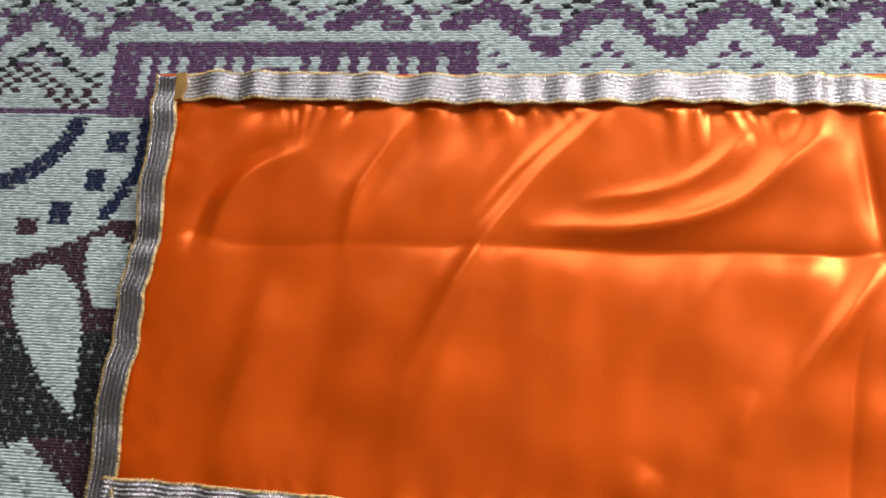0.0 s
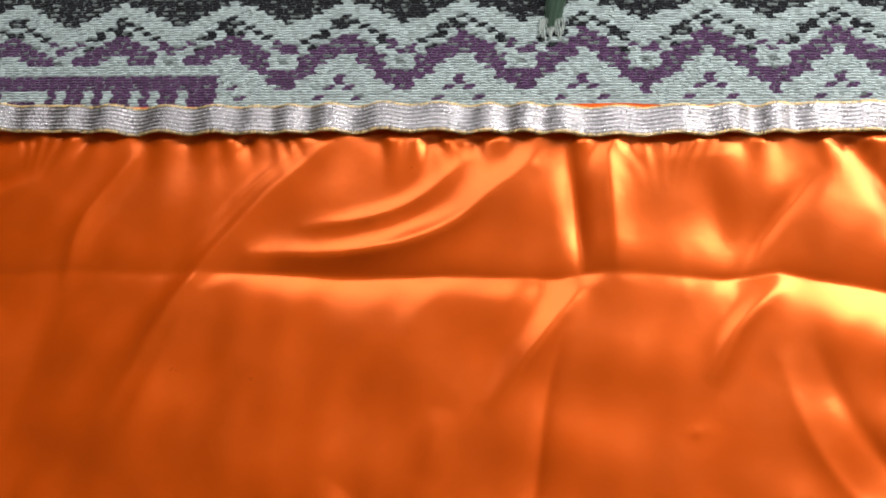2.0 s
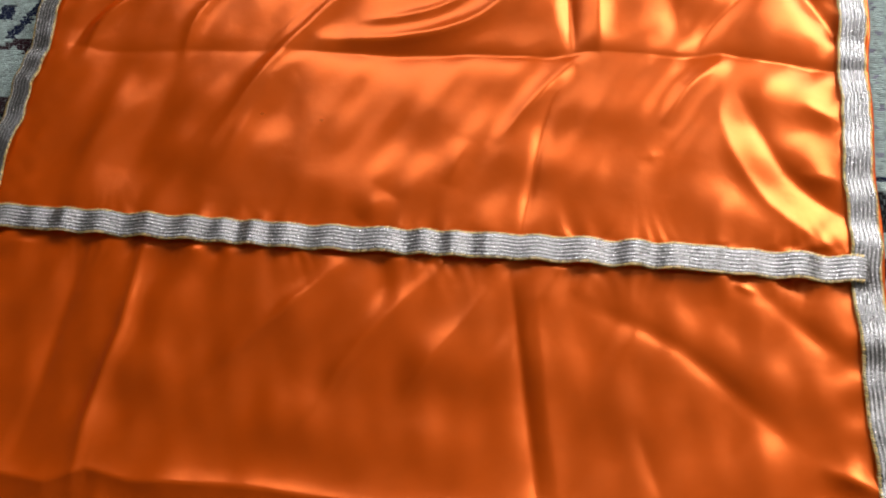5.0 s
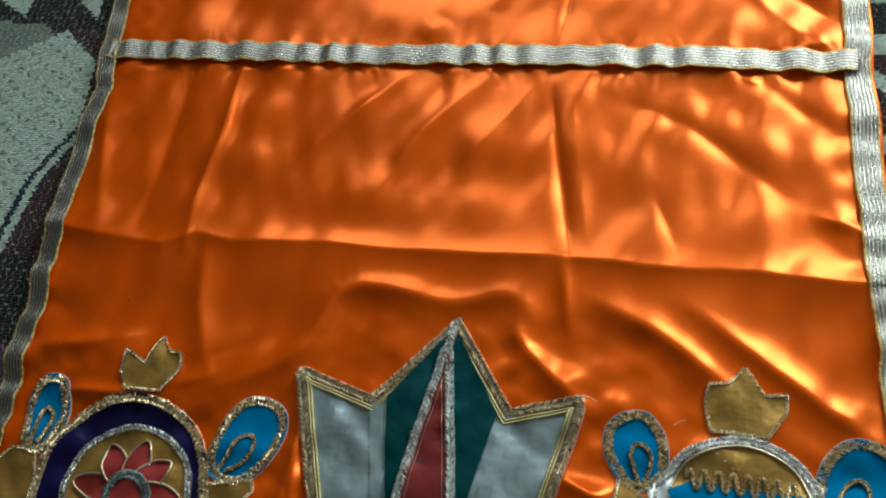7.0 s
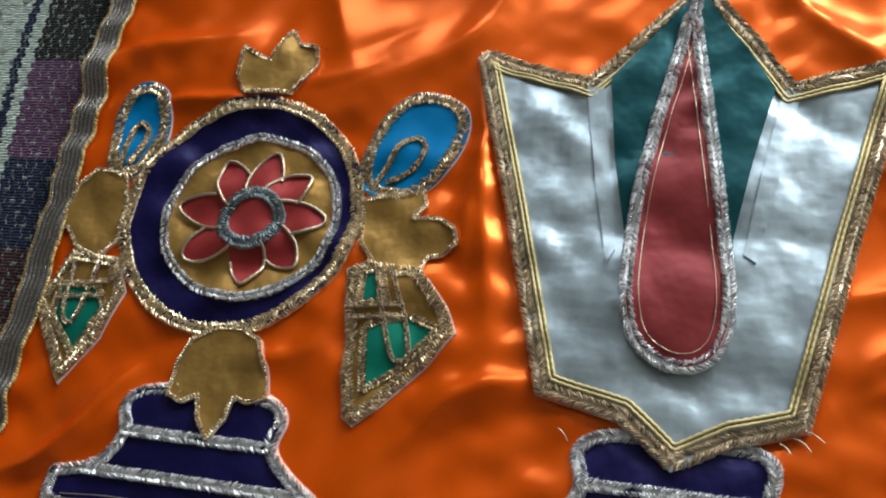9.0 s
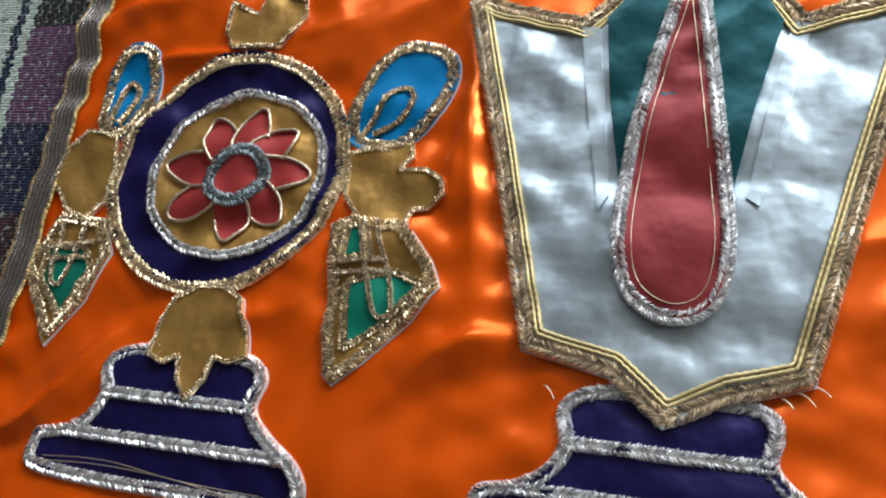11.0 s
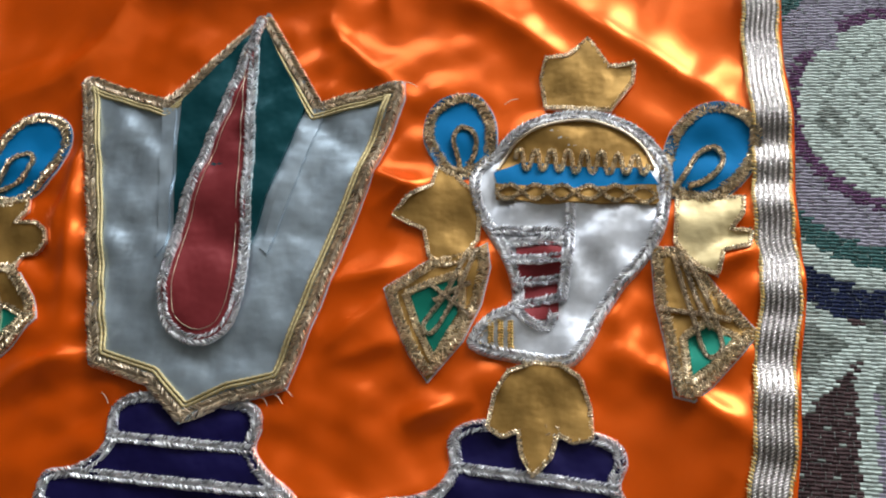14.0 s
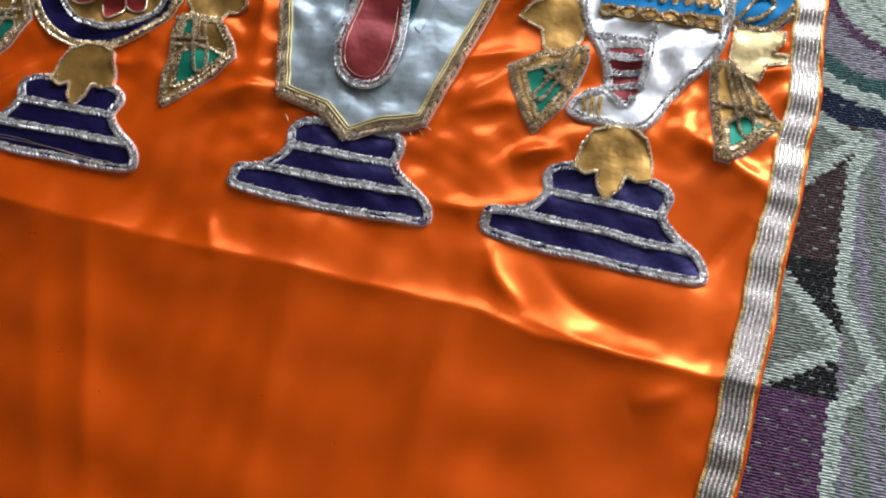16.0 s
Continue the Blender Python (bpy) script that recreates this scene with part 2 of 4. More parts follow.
# long bends of the cloth: valleys have negative heights, ridges positive ones
BENDS = [
    ([(0.387, -0.039), (0.345, -0.084), (0.304, -0.139), (0.278, -0.181), (0.246, -0.251)], 0.014, 0.0059),
    ([(0.370, -0.036), (0.322, -0.085), (0.286, -0.135)], 0.004, 0.0012),
    ([(0.352, -0.135), (0.413, -0.134), (0.465, -0.123), (0.505, -0.104), (0.535, -0.076), (0.556, -0.058)], 0.013, 0.0059),
    ([(0.390, -0.110), (0.435, -0.102), (0.474, -0.083), (0.503, -0.055)], 0.008, 0.0030),
    ([(0.592, -0.036), (0.597, -0.079), (0.604, -0.144)], 0.011, -0.0059),
    ([(0.624, -0.045), (0.630, -0.139)], 0.012, 0.0032),
    ([(0.705, -0.060), (0.712, -0.130)], 0.030, -0.0057),
    ([(0.724, -0.141), (0.751, -0.099), (0.782, -0.064)], 0.012, -0.0034),
    ([(0.822, -0.045), (0.851, -0.090), (0.878, -0.140)], 0.016, -0.0063),
    ([(0.600, -0.163), (0.573, -0.200), (0.538, -0.247)], 0.013, 0.0046),
    ([(0.586, -0.200), (0.576, -0.253), (0.565, -0.355)], 0.007, -0.0024),
    ([(0.748, -0.157), (0.718, -0.188), (0.699, -0.225)], 0.011, 0.0041),
    ([(0.777, -0.210), (0.793, -0.250), (0.822, -0.292), (0.876, -0.338)], 0.015, -0.0040),
    ([(0.750, -0.222), (0.763, -0.266), (0.793, -0.313), (0.846, -0.362)], 0.010, 0.0018),
    ([(0.825, -0.281), (0.855, -0.289)], 0.012, 0.0025),
    ([(0.830, -0.204), (0.859, -0.223)], 0.014, 0.0028),
    ([(0.412, -0.345), (0.428, -0.322)], 0.016, 0.0034),
    ([(0.490, -0.300), (0.500, -0.262)], 0.014, 0.0021),
    ([(0.068, -0.152), (0.078, -0.118), (0.100, -0.090), (0.128, -0.075)], 0.010, 0.0042),
    ([(0.051, -0.148), (0.060, -0.112), (0.086, -0.081), (0.114, -0.065)], 0.011, -0.0049),
    ([(0.183, -0.153), (0.192, -0.104), (0.226, -0.047)], 0.010, 0.0035),
    ([(0.255, -0.290), (0.290, -0.190), (0.326, -0.152)], 0.020, 0.0049),
    ([(0.150, -0.350), (0.175, -0.180)], 0.030, -0.0046),
    ([(0.095, -0.350), (0.120, -0.200)], 0.022, 0.0030),
    ([(0.391, -0.399), (0.339, -0.453), (0.301, -0.494)], 0.013, 0.0047),
    ([(0.482, -0.406), (0.426, -0.473), (0.382, -0.557)], 0.016, 0.0060),
    ([(0.545, -0.405), (0.470, -0.520)], 0.014, 0.0039),
    ([(0.192, -0.385), (0.191, -0.471), (0.181, -0.544), (0.182, -0.609)], 0.009, 0.0055),
    ([(0.559, -0.405), (0.576, -0.503), (0.596, -0.606)], 0.008, -0.0032),
    ([(0.580, -0.405), (0.594, -0.503), (0.612, -0.606)], 0.009, 0.0011),
    ([(0.637, -0.426), (0.712, -0.459), (0.794, -0.528)], 0.018, -0.0042),
    ([(0.674, -0.533), (0.697, -0.594)], 0.010, -0.0014),
    ([(0.780, -0.400), (0.860, -0.470)], 0.018, -0.0040),
    ([(0.128, -0.400), (0.118, -0.580)], 0.016, -0.0047),
    ([(0.030, -0.420), (0.062, -0.580)], 0.014, 0.0047),
    ([(0.830, -0.556), (0.880, -0.576)], 0.012, 0.0052),
    ([(0.215, -0.788), (0.304, -0.752), (0.345, -0.716), (0.362, -0.672), (0.385, -0.656), (0.420, -0.657), (0.485, -0.667), (0.535, -0.655), (0.558, -0.668)], 0.018, 0.0075),
    ([(0.240, -0.745), (0.300, -0.715)], 0.012, -0.0029),
    ([(0.556, -0.672), (0.552, -0.697), (0.592, -0.738), (0.622, -0.760)], 0.014, 0.0062),
    ([(0.630, -0.660), (0.690, -0.690), (0.758, -0.742)], 0.018, 0.0077),
    ([(0.722, -0.665), (0.802, -0.724), (0.868, -0.772)], 0.018, 0.0077),
    ([(0.207, -0.625), (0.217, -0.690), (0.242, -0.755)], 0.016, 0.0053),
    ([(0.590, -0.620), (0.600, -0.690)], 0.012, 0.0043),
    ([(0.036, -0.745), (0.099, -0.738), (0.153, -0.726)], 0.014, 0.0067),
    ([(0.650, -1.110), (0.662, -1.135), (0.688, -1.157)], 0.012, 0.0046),
    ([(0.698, -1.168), (0.760, -1.180), (0.824, -1.186)], 0.011, 0.0036),
    ([(0.700, -1.115), (0.735, -1.145), (0.790, -1.160)], 0.014, -0.0030),
    ([(0.833, -1.110), (0.845, -1.080), (0.864, -1.044)], 0.014, -0.0048),
    ([(0.582, -1.074), (0.624, -1.076), (0.663, -1.064)], 0.013, 0.0052),
    ([(0.581, -0.976), (0.607, -0.949), (0.637, -0.922)], 0.012, 0.0044),
    ([(0.03, -0.75), (0.15, -0.745), (0.26, -0.735), (0.32, -0.70)], 0.035, 0.005),
    ([(0.577, -0.92), (0.605, -0.913), (0.645, -0.904)], 0.012, 0.0046),
    ([(0.587, -0.981), (0.621, -0.967), (0.647, -0.959)], 0.012, 0.0046),
    ([(0.332, -1.011), (0.364, -0.991), (0.4, -0.984)], 0.012, 0.0046),
    ([(0.2, -0.775), (0.243, -0.766), (0.267, -0.752)], 0.012, 0.0046),
    ([(0.606, -0.858), (0.629, -0.845), (0.651, -0.835)], 0.012, 0.0046),
    ([(0.19, -0.988), (0.221, -0.986), (0.251, -0.977)], 0.012, 0.0046),
    ([(0.351, -0.821), (0.346, -0.866), (0.345, -0.909)], 0.012, 0.0046),
    ([(0.307, -1.048), (0.358, -0.998), (0.396, -0.985)], 0.012, 0.0046),
]
SOFT = [(rng.uniform(0, 6.28), 6.28 / rng.uniform(0.03, 0.13), rng.uniform(0, 6.28)) for _ in range(26)]
FLUTES = [(-0.28, 150.0, 0.4), (0.12, 104.0, 2.1), (-0.5, 83.0, 4.0), (0.3, 190.0, 5.2), (-0.1, 61.0, 1.1)]
PUCKER = [(rng.uniform(0, 6.28), 6.28 / rng.uniform(0.02, 0.05), rng.uniform(0, 6.28)) for _ in range(16)]


CREASES = (([0.024, 0.047, 0.085, 0.145, 0.19, 0.335, 0.45, 0.545, 0.588, 0.617, 0.71, 0.752, 0.78, 0.862, 0.9], [-0.155, -0.146, -0.154, -0.155, -0.152, -0.151, -0.151, -0.150, -0.149, -0.144, -0.148, -0.141, -0.148, -0.161, -0.163]),
           ([0.031, 0.158, 0.194, 0.234, 0.36, 0.457, 0.577, 0.67, 0.738, 0.79, 0.876], [-0.606, -0.621, -0.606, -0.612, -0.610, -0.615, -0.612, -0.618, -0.617, -0.621, -0.625]),
           ([0.0, 0.158, 0.285, 0.434, 0.528, 0.601, 0.653, 0.706, 0.788, 0.882], [-1.148, -1.153, -1.161, -1.163, -1.165, -1.169, -1.168, -1.181, -1.184, -1.186]))


def crease_line(x, which):
    return np.interp(x, *CREASES[which]) + 0.0008 * np.sin(x * 41 + which)


def relief(x, y, gathered=True):
    """Height of the satin over the bedspread, in metres."""
    x, y = np.asarray(x, float), np.asarray(y, float)
    h = np.full(x.shape, 0.004)
    for pts, w, a in [(p, 1.1 * w, 2.0 * a) for p, w, a in FOLDS] + BENDS:
        xs, ys = [p[0] for p in pts], [p[1] for p in pts]
        near = (x > min(xs) - 0.09) & (x < max(xs) + 0.09) & (y > min(ys) - 0.09) & (y < max(ys) + 0.09)
        if near.any():
            part_h = np.zeros(x.shape)
            part_h[near] = ridge(x[near], y[near], pts, w, a)
            h = h + part_h
    for ang, k, ph in SOFT:
        h = h + (0.016 + 0.005 * np.clip((-0.15 - y) / 0.08, 0, 1) + 0.006 * np.clip((-0.6 - y) / 0.15, 0, 1) * np.clip((y + 1.25) / 0.1, 0.3, 1)) / k * np.sin(k * (x * math.cos(ang) + y * math.sin(ang)) + ph + 1.2 * np.sin(9 * x + 7 * y + ph))
    # long flutes hanging from the middle lace down to the crease
    hang = np.clip((-0.385 - y) / 0.03, 0, 1) * np.clip((y + 0.61) / 0.06, 0, 1)
    for ang, k, ph in FLUTES:
        h = h + 0.036 / k * hang * np.sin(k * (x * math.cos(ang) + y * math.sin(ang)) + ph + 0.8 * np.sin(8 * x + 13 * y + ph))
    # small puckers round the sewn emblems and along the sides
    tight = np.clip(np.exp(-((y + 0.9) / 0.2) ** 4) + 0.5 * np.exp(-(np.minimum(np.abs(x - 0.03), np.abs(x - 0.87)) / 0.03) ** 2), 0, 1)
    tight = tight * np.clip(0.65 + 0.7 * np.sin(11 * x + 2) * np.sin(17 * y + 1), 0, 1)
    for ang, k, ph in PUCKER:
        h = h + 0.075 / k * tight * np.sin(k * (x * math.cos(ang) + y * math.sin(ang)) + ph + 1.6 * np.sin(31 * x - 23 * y + ph))
    # old folding creases: a valley near the top, ridges further down
    d = y - crease_line(x, 0)
    deep = np.interp(x, [0.0, 0.29, 0.36, 0.57, 0.62, 0.68, 0.72, 0.84, 0.9], [0.0022, 0.0024, 0.0068, 0.0068, 0.0045, 0.004, 0.0066, 0.0062, 0.003])
    h = h - deep * np.exp(-np.abs(d) / np.where(d > 0, 0.016, 0.019))
    d = y - crease_line(x, 1)
    h = h + 0.0085 * np.exp(-np.abs(d) / np.where(d > 0, 0.026, 0.024))
    d = y - crease_line(x, 2)
    h = h + 0.0085 * np.exp(-np.abs(d) / np.where(d > 0, 0.022, 0.035))
    # gathers along the sewn laces
    for line, side, deep, amp in () if not gathered else ((-0.028, -1, 0.014, 0.003), (-0.384, -1, 0.016, 0.0018), (-0.360, 1, 0.016, 0.0016)):
        d = (y - line) * side
        g = np.exp(-np.clip(d, 0, 1) / deep) * np.clip(d / 0.005, 0, 1)
        gate = np.clip(0.6 + 0.8 * np.sin(x * 27 + 40 * line) * np.sin(x * 61 + 1.7), 0, 1)
        lean = x + 0.5 * np.clip(d, 0, 0.1) * np.sin(x * 13)
        h = h + 0.3 * amp * np.exp(-np.clip(d, 0, 1) / 0.012) * np.clip(d / 0.004, 0, 1) * np.sin((x + 0.6 * d * np.sin(x * 47)) * 410 + 2.5 * np.sin(x * 53)) * np.clip(0.4 + np.sin(x * 37 + 2), 0, 1)
        h = h + amp * gate * g * (0.7 * np.sin(lean * 190 + 2 * np.sin(x * 41)) + np.sin(lean * 105 + 2.2 * np.sin(x * 23 + 1)))
    return np.maximum(h, -0.0036)


# ---- building helpers ----
def mesh_object(name, verts, faces, material, smooth=True, uv=None):
    me = bpy.data.meshes.new(name)
    me.from_pydata([tuple(v) for v in verts], [], faces)
    me.materials.append(material)
    if smooth:
        me.polygons.foreach_set("use_smooth", [True] * len(me.polygons))
    if uv is not None:
        layer = me.uv_layers.new(name="UVMap")
        loops = np.empty(len(me.loops), dtype=np.int32)
        me.loops.foreach_get("vertex_index", loops)
        layer.data.foreach_set("uv", np.asarray(uv, float)[loops].ravel())
    me.update()
    return new(name, me)


def under(ob, parent, label=""):
    ob.parent = parent
    if label:
        ob["label"] = label
    return ob


def smooth_line(pts, closed=True, steps=6):
    """A rounded line through control points (Catmull-Rom)."""
    n = len(pts)
    out = []
    for i in range(n if closed else n - 1):
        p = [pts[(i + k) % n] if closed else pts[min(max(i + k, 0), n - 1)] for k in (-1, 0, 1, 2)]
        for s in range(steps):
            t = s / steps
            out.append(tuple(0.5 * (2 * p[1][c] + (p[2][c] - p[0][c]) * t + (2 * p[0][c] - 5 * p[1][c] + 4 * p[2][c] - p[3][c]) * t * t
                                    + (3 * p[1][c] - p[0][c] - 3 * p[2][c] + p[3][c]) * t ** 3) for c in (0, 1)))
    return out if closed else out + [tuple(pts[-1])]


def evenly(pts, step, closed):
    """Points and directions at even steps along a line."""
    p = np.array(list(pts) + ([pts[0]] if closed else []), float)
    seg = np.hypot(*(p[1:] - p[:-1]).T)
    s = np.concatenate([[0], np.cumsum(seg)])
    n = max(2, int(round(s[-1] / step)))
    at = (np.arange(n) + 0.5) * s[-1] / n
    x, y = np.interp(at, s, p[:, 0]), np.interp(at, s, p[:, 1])
    e = 0.4 * step
    dx = np.interp(at + e, s, p[:, 0]) - np.interp(at - e, s, p[:, 0])
    dy = np.interp(at + e, s, p[:, 1]) - np.interp(at - e, s, p[:, 1])
    size = np.hypot(dx, dy) + 1e-9
    return x, y, dx / size, dy / size


def patch(name, outline, material, parent, off=0.0015, label="", wrinkle=0.0005, crease=None):
    """A cut piece of fabric that lies on the satin and follows its relief."""
    bm = bmesh.new()
    bm.faces.new([bm.verts.new((x, y, 0)) for x, y in outline])
    xs, ys = [p[0] for p in outline], [p[1] for p in outline]
    cell = 0.006
    for axis, lo, hi in ((0, min(xs), max(xs)), (1, min(ys), max(ys))):
        for k in range(1, int((hi - lo) / cell) + 1):
            co = [0.0, 0.0, 0.0]
            co[axis] = lo + k * cell
            no = [0.0, 0.0, 0.0]
            no[axis] = 1.0
            bmesh.ops.bisect_plane(bm, geom=bm.verts[:] + bm.edges[:] + bm.faces[:], plane_co=co, plane_no=no)
    for f in bm.faces:
        if f.normal.z < 0:
            f.normal_flip()
    vs = list(bm.verts)
    x, y = np.array([v.co.x for v in vs]), np.array([v.co.y for v in vs])
    z = relief(x, y) + off + wrinkle * (np.sin(x * 160 + 3 * np.sin(y * 70)) + np.sin(y * 130 + 2 * np.sin(x * 90 + 1)))
    if crease is not None:
        for line in crease:
            z = z - 0.0018 * np.exp(-np.abs(y - line) / 0.006)
    for v, h in zip(vs, z):
        v.co.z = h
    bm.normal_update()
    rim = [e for e in bm.edges if e.is_boundary]
    skirt = bmesh.ops.extrude_edge_only(bm, edges=rim)
    for v in skirt["geom"]:
        if isinstance(v, bmesh.types.BMVert):
            v.co.z -= off + 0.001
    bmesh.ops.split_edges(bm, edges=rim)
    bm.normal_update()
    me = bpy.data.meshes.new(name)
    for f in bm.faces:
        f.smooth = abs(f.normal.z) > 0.5
    bm.to_mesh(me)
    bm.free()
    me.materials.append(material)
    return under(new(name, me), parent, label)


def stitches(name, line, material, parent, width=0.008, pitch=0.003, closed=True, off=0.003, label="", fat=0.0009, slant=1.0, loose=0.3):
    """Gimp braid: fine slanted metallic stitches in uneven herringbone rows over a flat band."""
    x, y, dx, dy = evenly(line, min(pitch, 0.0021), closed)
    verts, faces = [], []
    base = relief(x, y) + off
    rows = (-1, 1) if width < 0.008 or loose < 0.25 else (-1.25, 0, 1.25)
    for r, row in enumerate(rows):
        for i in range(len(x)):
            jit = rng.uniform(-loose, loose)
            side = width * (0.25 * row + 0.12 * loose * rng.uniform(-1, 1))
            cx, cy = x[i] - dy[i] * side, y[i] + dx[i] * side
            ang = math.atan2(dy[i], dx[i]) + (1 if r % 2 else -1) * (slant + jit)
            ca, sa = math.cos(ang), math.sin(ang)
            ln, hw = (width * rng.uniform(0.27, 0.4), rng.uniform(0.0005, 0.00085)) if loose < 0.25 else (min(width, 0.0085) * rng.uniform(0.24, 0.4), rng.uniform(0.00045, 0.00085))
            zc = base[i] + loose * rng.uniform(-0.002, 0.0026)
            k = len(verts)
            for u, v, w in ((-ln, 0, -0.4), (-ln * 0.4, hw, 0.2), (-ln * 0.4, 0, 1), (-ln * 0.4, -hw, 0.2), (ln * 0.4, hw, 0.2), (ln * 0.4, 0, 1), (ln * 0.4, -hw, 0.2), (ln, 0, -0.4)):
                verts.append((cx + ca * u - sa * v, cy + sa * u + ca * v, zc + w * fat))
            faces += [(k, k + 2, k + 1), (k, k + 3, k + 2), (k + 1, k + 2, k + 5, k + 4), (k + 2, k + 3, k + 6, k + 5), (k + 4, k + 5, k + 7), (k + 5, k + 6, k + 7)]
    # the flat woven band below the stitches
    k, n = len(verts), len(x)
    edge = [(0.47 + rng.uniform(-0.05, 0.05), 0.47 + rng.uniform(-0.05, 0.05)) for _ in range(n)]
    for i in range(n):
        for v, h in ((-edge[i][0], -0.0024), (-0.4, -0.0006), (0.4, -0.0006), (edge[i][1], -0.0024)):
            verts.append((x[i] - dy[i] * v * width, y[i] + dx[i] * v * width, base[i] + h))
    for i in range(n if closed else n - 1):
        j = (i + 1) % n
        for v in range(3):
            faces.append((k + i * 4 + v, k + j * 4 + v, k + j * 4 + v + 1, k + i * 4 + v + 1))
    return under(mesh_object(name, verts, faces, material, False), parent, label)


def chain(name, line, material, parent, width=0.009, pitch=0.0046, closed=True, off=0.003, label=""):
    """Zigzag braid: fine loops of metallic thread crossing from edge to edge."""
    return stitches(name, line, material, parent, width, 0.0019, closed, off, label, 0.0013, 0.8, 0.24)


def cord(name, line, material, parent, radius=0.0011, closed=False, off=0.003, label=""):
    """Twisted thin cord couched onto the fabric."""
    x, y, dx, dy = evenly(line, 0.0016, closed)
    base = relief(x, y) + off
    verts, faces = [], []
    n, ring = len(x), 6
    for i in range(n):
        for b in range(ring):
            q = 2 * math.pi * b / ring
            r = radius * (1 + 0.28 * math.sin(i * 2.1 + q))
            verts.append((x[i] - dy[i] * r * math.cos(q), y[i] + dx[i] * r * math.cos(q), base[i] + r * math.sin(q)))
    for i in range(n if closed else n - 1):
        j = (i + 1) % n
        for b in range(ring):
            b2 = (b + 1) % ring
            faces.append((i * ring + b, j * ring + b, j * ring + b2, i * ring + b2))
    return under(mesh_object(name, verts, faces, material), parent, label)


def gimp(name, line, material, parent, off=0.0045, width=0.0042, label=""):
    """Twisted metallic gimp cord: short glinting wraps laid along a line."""
    return stitches(name, line, material, parent, width, 0.0016, False, off, label, 0.0011, 0.75, 0.28)


# ---- the room, closed round the camera ----
def box(name, x0, x1, y0, y1, z0, z1, material):
    v = [(x, y, z) for z in (z0, z1) for y in (y0, y1) for x in (x0, x1)]
    f = [(0, 2, 3, 1), (4, 5, 7, 6), (0, 1, 5, 4), (1, 3, 7, 5), (3, 2, 6, 7), (2, 0, 4, 6)]
    return mesh_object(name, v, f, material, False)


def room():
    label = "unseen plain warm-grey wall closing the room"
    for name, bounds in (("wall_east", (2.85, 3.0, -3.4, 1.3)), ("wall_south", (-2.1, 2.85, -3.4, -3.25)), ("wall_west", (-2.25, -2.1, -3.4, 1.3))):
        tagged(box(name, *bounds, -0.5, 2.4, WALL), label, "wall", kind="structure")
    # both openings are added, cut where the area lamps stand
    north = new("wall_north")
    tagged(north, "unseen warm-grey wall with two openings added for the lamps", "wall", kind="structure")
    for x0, x1, z0, z1 in ((-2.1, -0.55, -0.5, 2.4), (0.65, 1.15, -0.5, 2.4), (2.55, 2.85, -0.5, 2.4), (-0.55, 0.65, -0.5, 0.6), (-0.55, 0.65, 2.0, 2.4), (1.15, 2.55, -0.5, 0.6), (1.15, 2.55, 2.0, 2.4)):
        under(box("wall_panel", x0, x1, 1.15, 1.3, z0, z1, WALL), north)
    tagged(box("ceiling", -2.25, 3.0, -3.4, 1.3, 2.4, 2.5, WALL), "unseen plain warm-grey ceiling closing the room", "ceiling", kind="structure")


room()

# ---- the woven bedspread ----
YARNS = [wool("pale_yarn", (0.57, 0.66, 0.61)), wool("black_yarn", (0.016, 0.016, 0.018)), wool("purple_yarn", (0.135, 0.062, 0.135)),
         wool("navy_yarn", (0.012, 0.02, 0.06)), wool("maroon_yarn", (0.055, 0.022, 0.027)), wool("grey_green_yarn", (0.26, 0.3, 0.27)),
         wool("teal_yarn", (0.05, 0.13, 0.125)), wool("mauve_yarn", (0.34, 0.32, 0.39)), wool("brown_yarn", (0.075, 0.045, 0.046))]
PALE, BLACK, PURPLE, DEEP, MAROON, GREY, SEA, MAUVE, BROWN = range(9)


def inside(x, y, poly):
    hit = np.zeros(x.shape, bool)
    for (ax, ay), (bx, by) in zip(poly, poly[1:] + poly[:1]):
        if ay != by:
            hit ^= ((ay > y) != (by > y)) & (x < (bx - ax) * (y - ay) / (by - ay) + ax)
    return hit


def near_line(x, y, pts, half):
    best = np.full(x.shape, 9.0)
    for (ax, ay), (bx, by) in zip(pts, pts[1:]):
        dx, dy = bx - ax, by - ay
        k = np.clip(((x - ax) * dx + (y - ay) * dy) / (dx * dx + dy * dy), 0, 1)
        best = np.minimum(best, np.hypot(x - ax - k * dx, y - ay - k * dy))
    return best < half


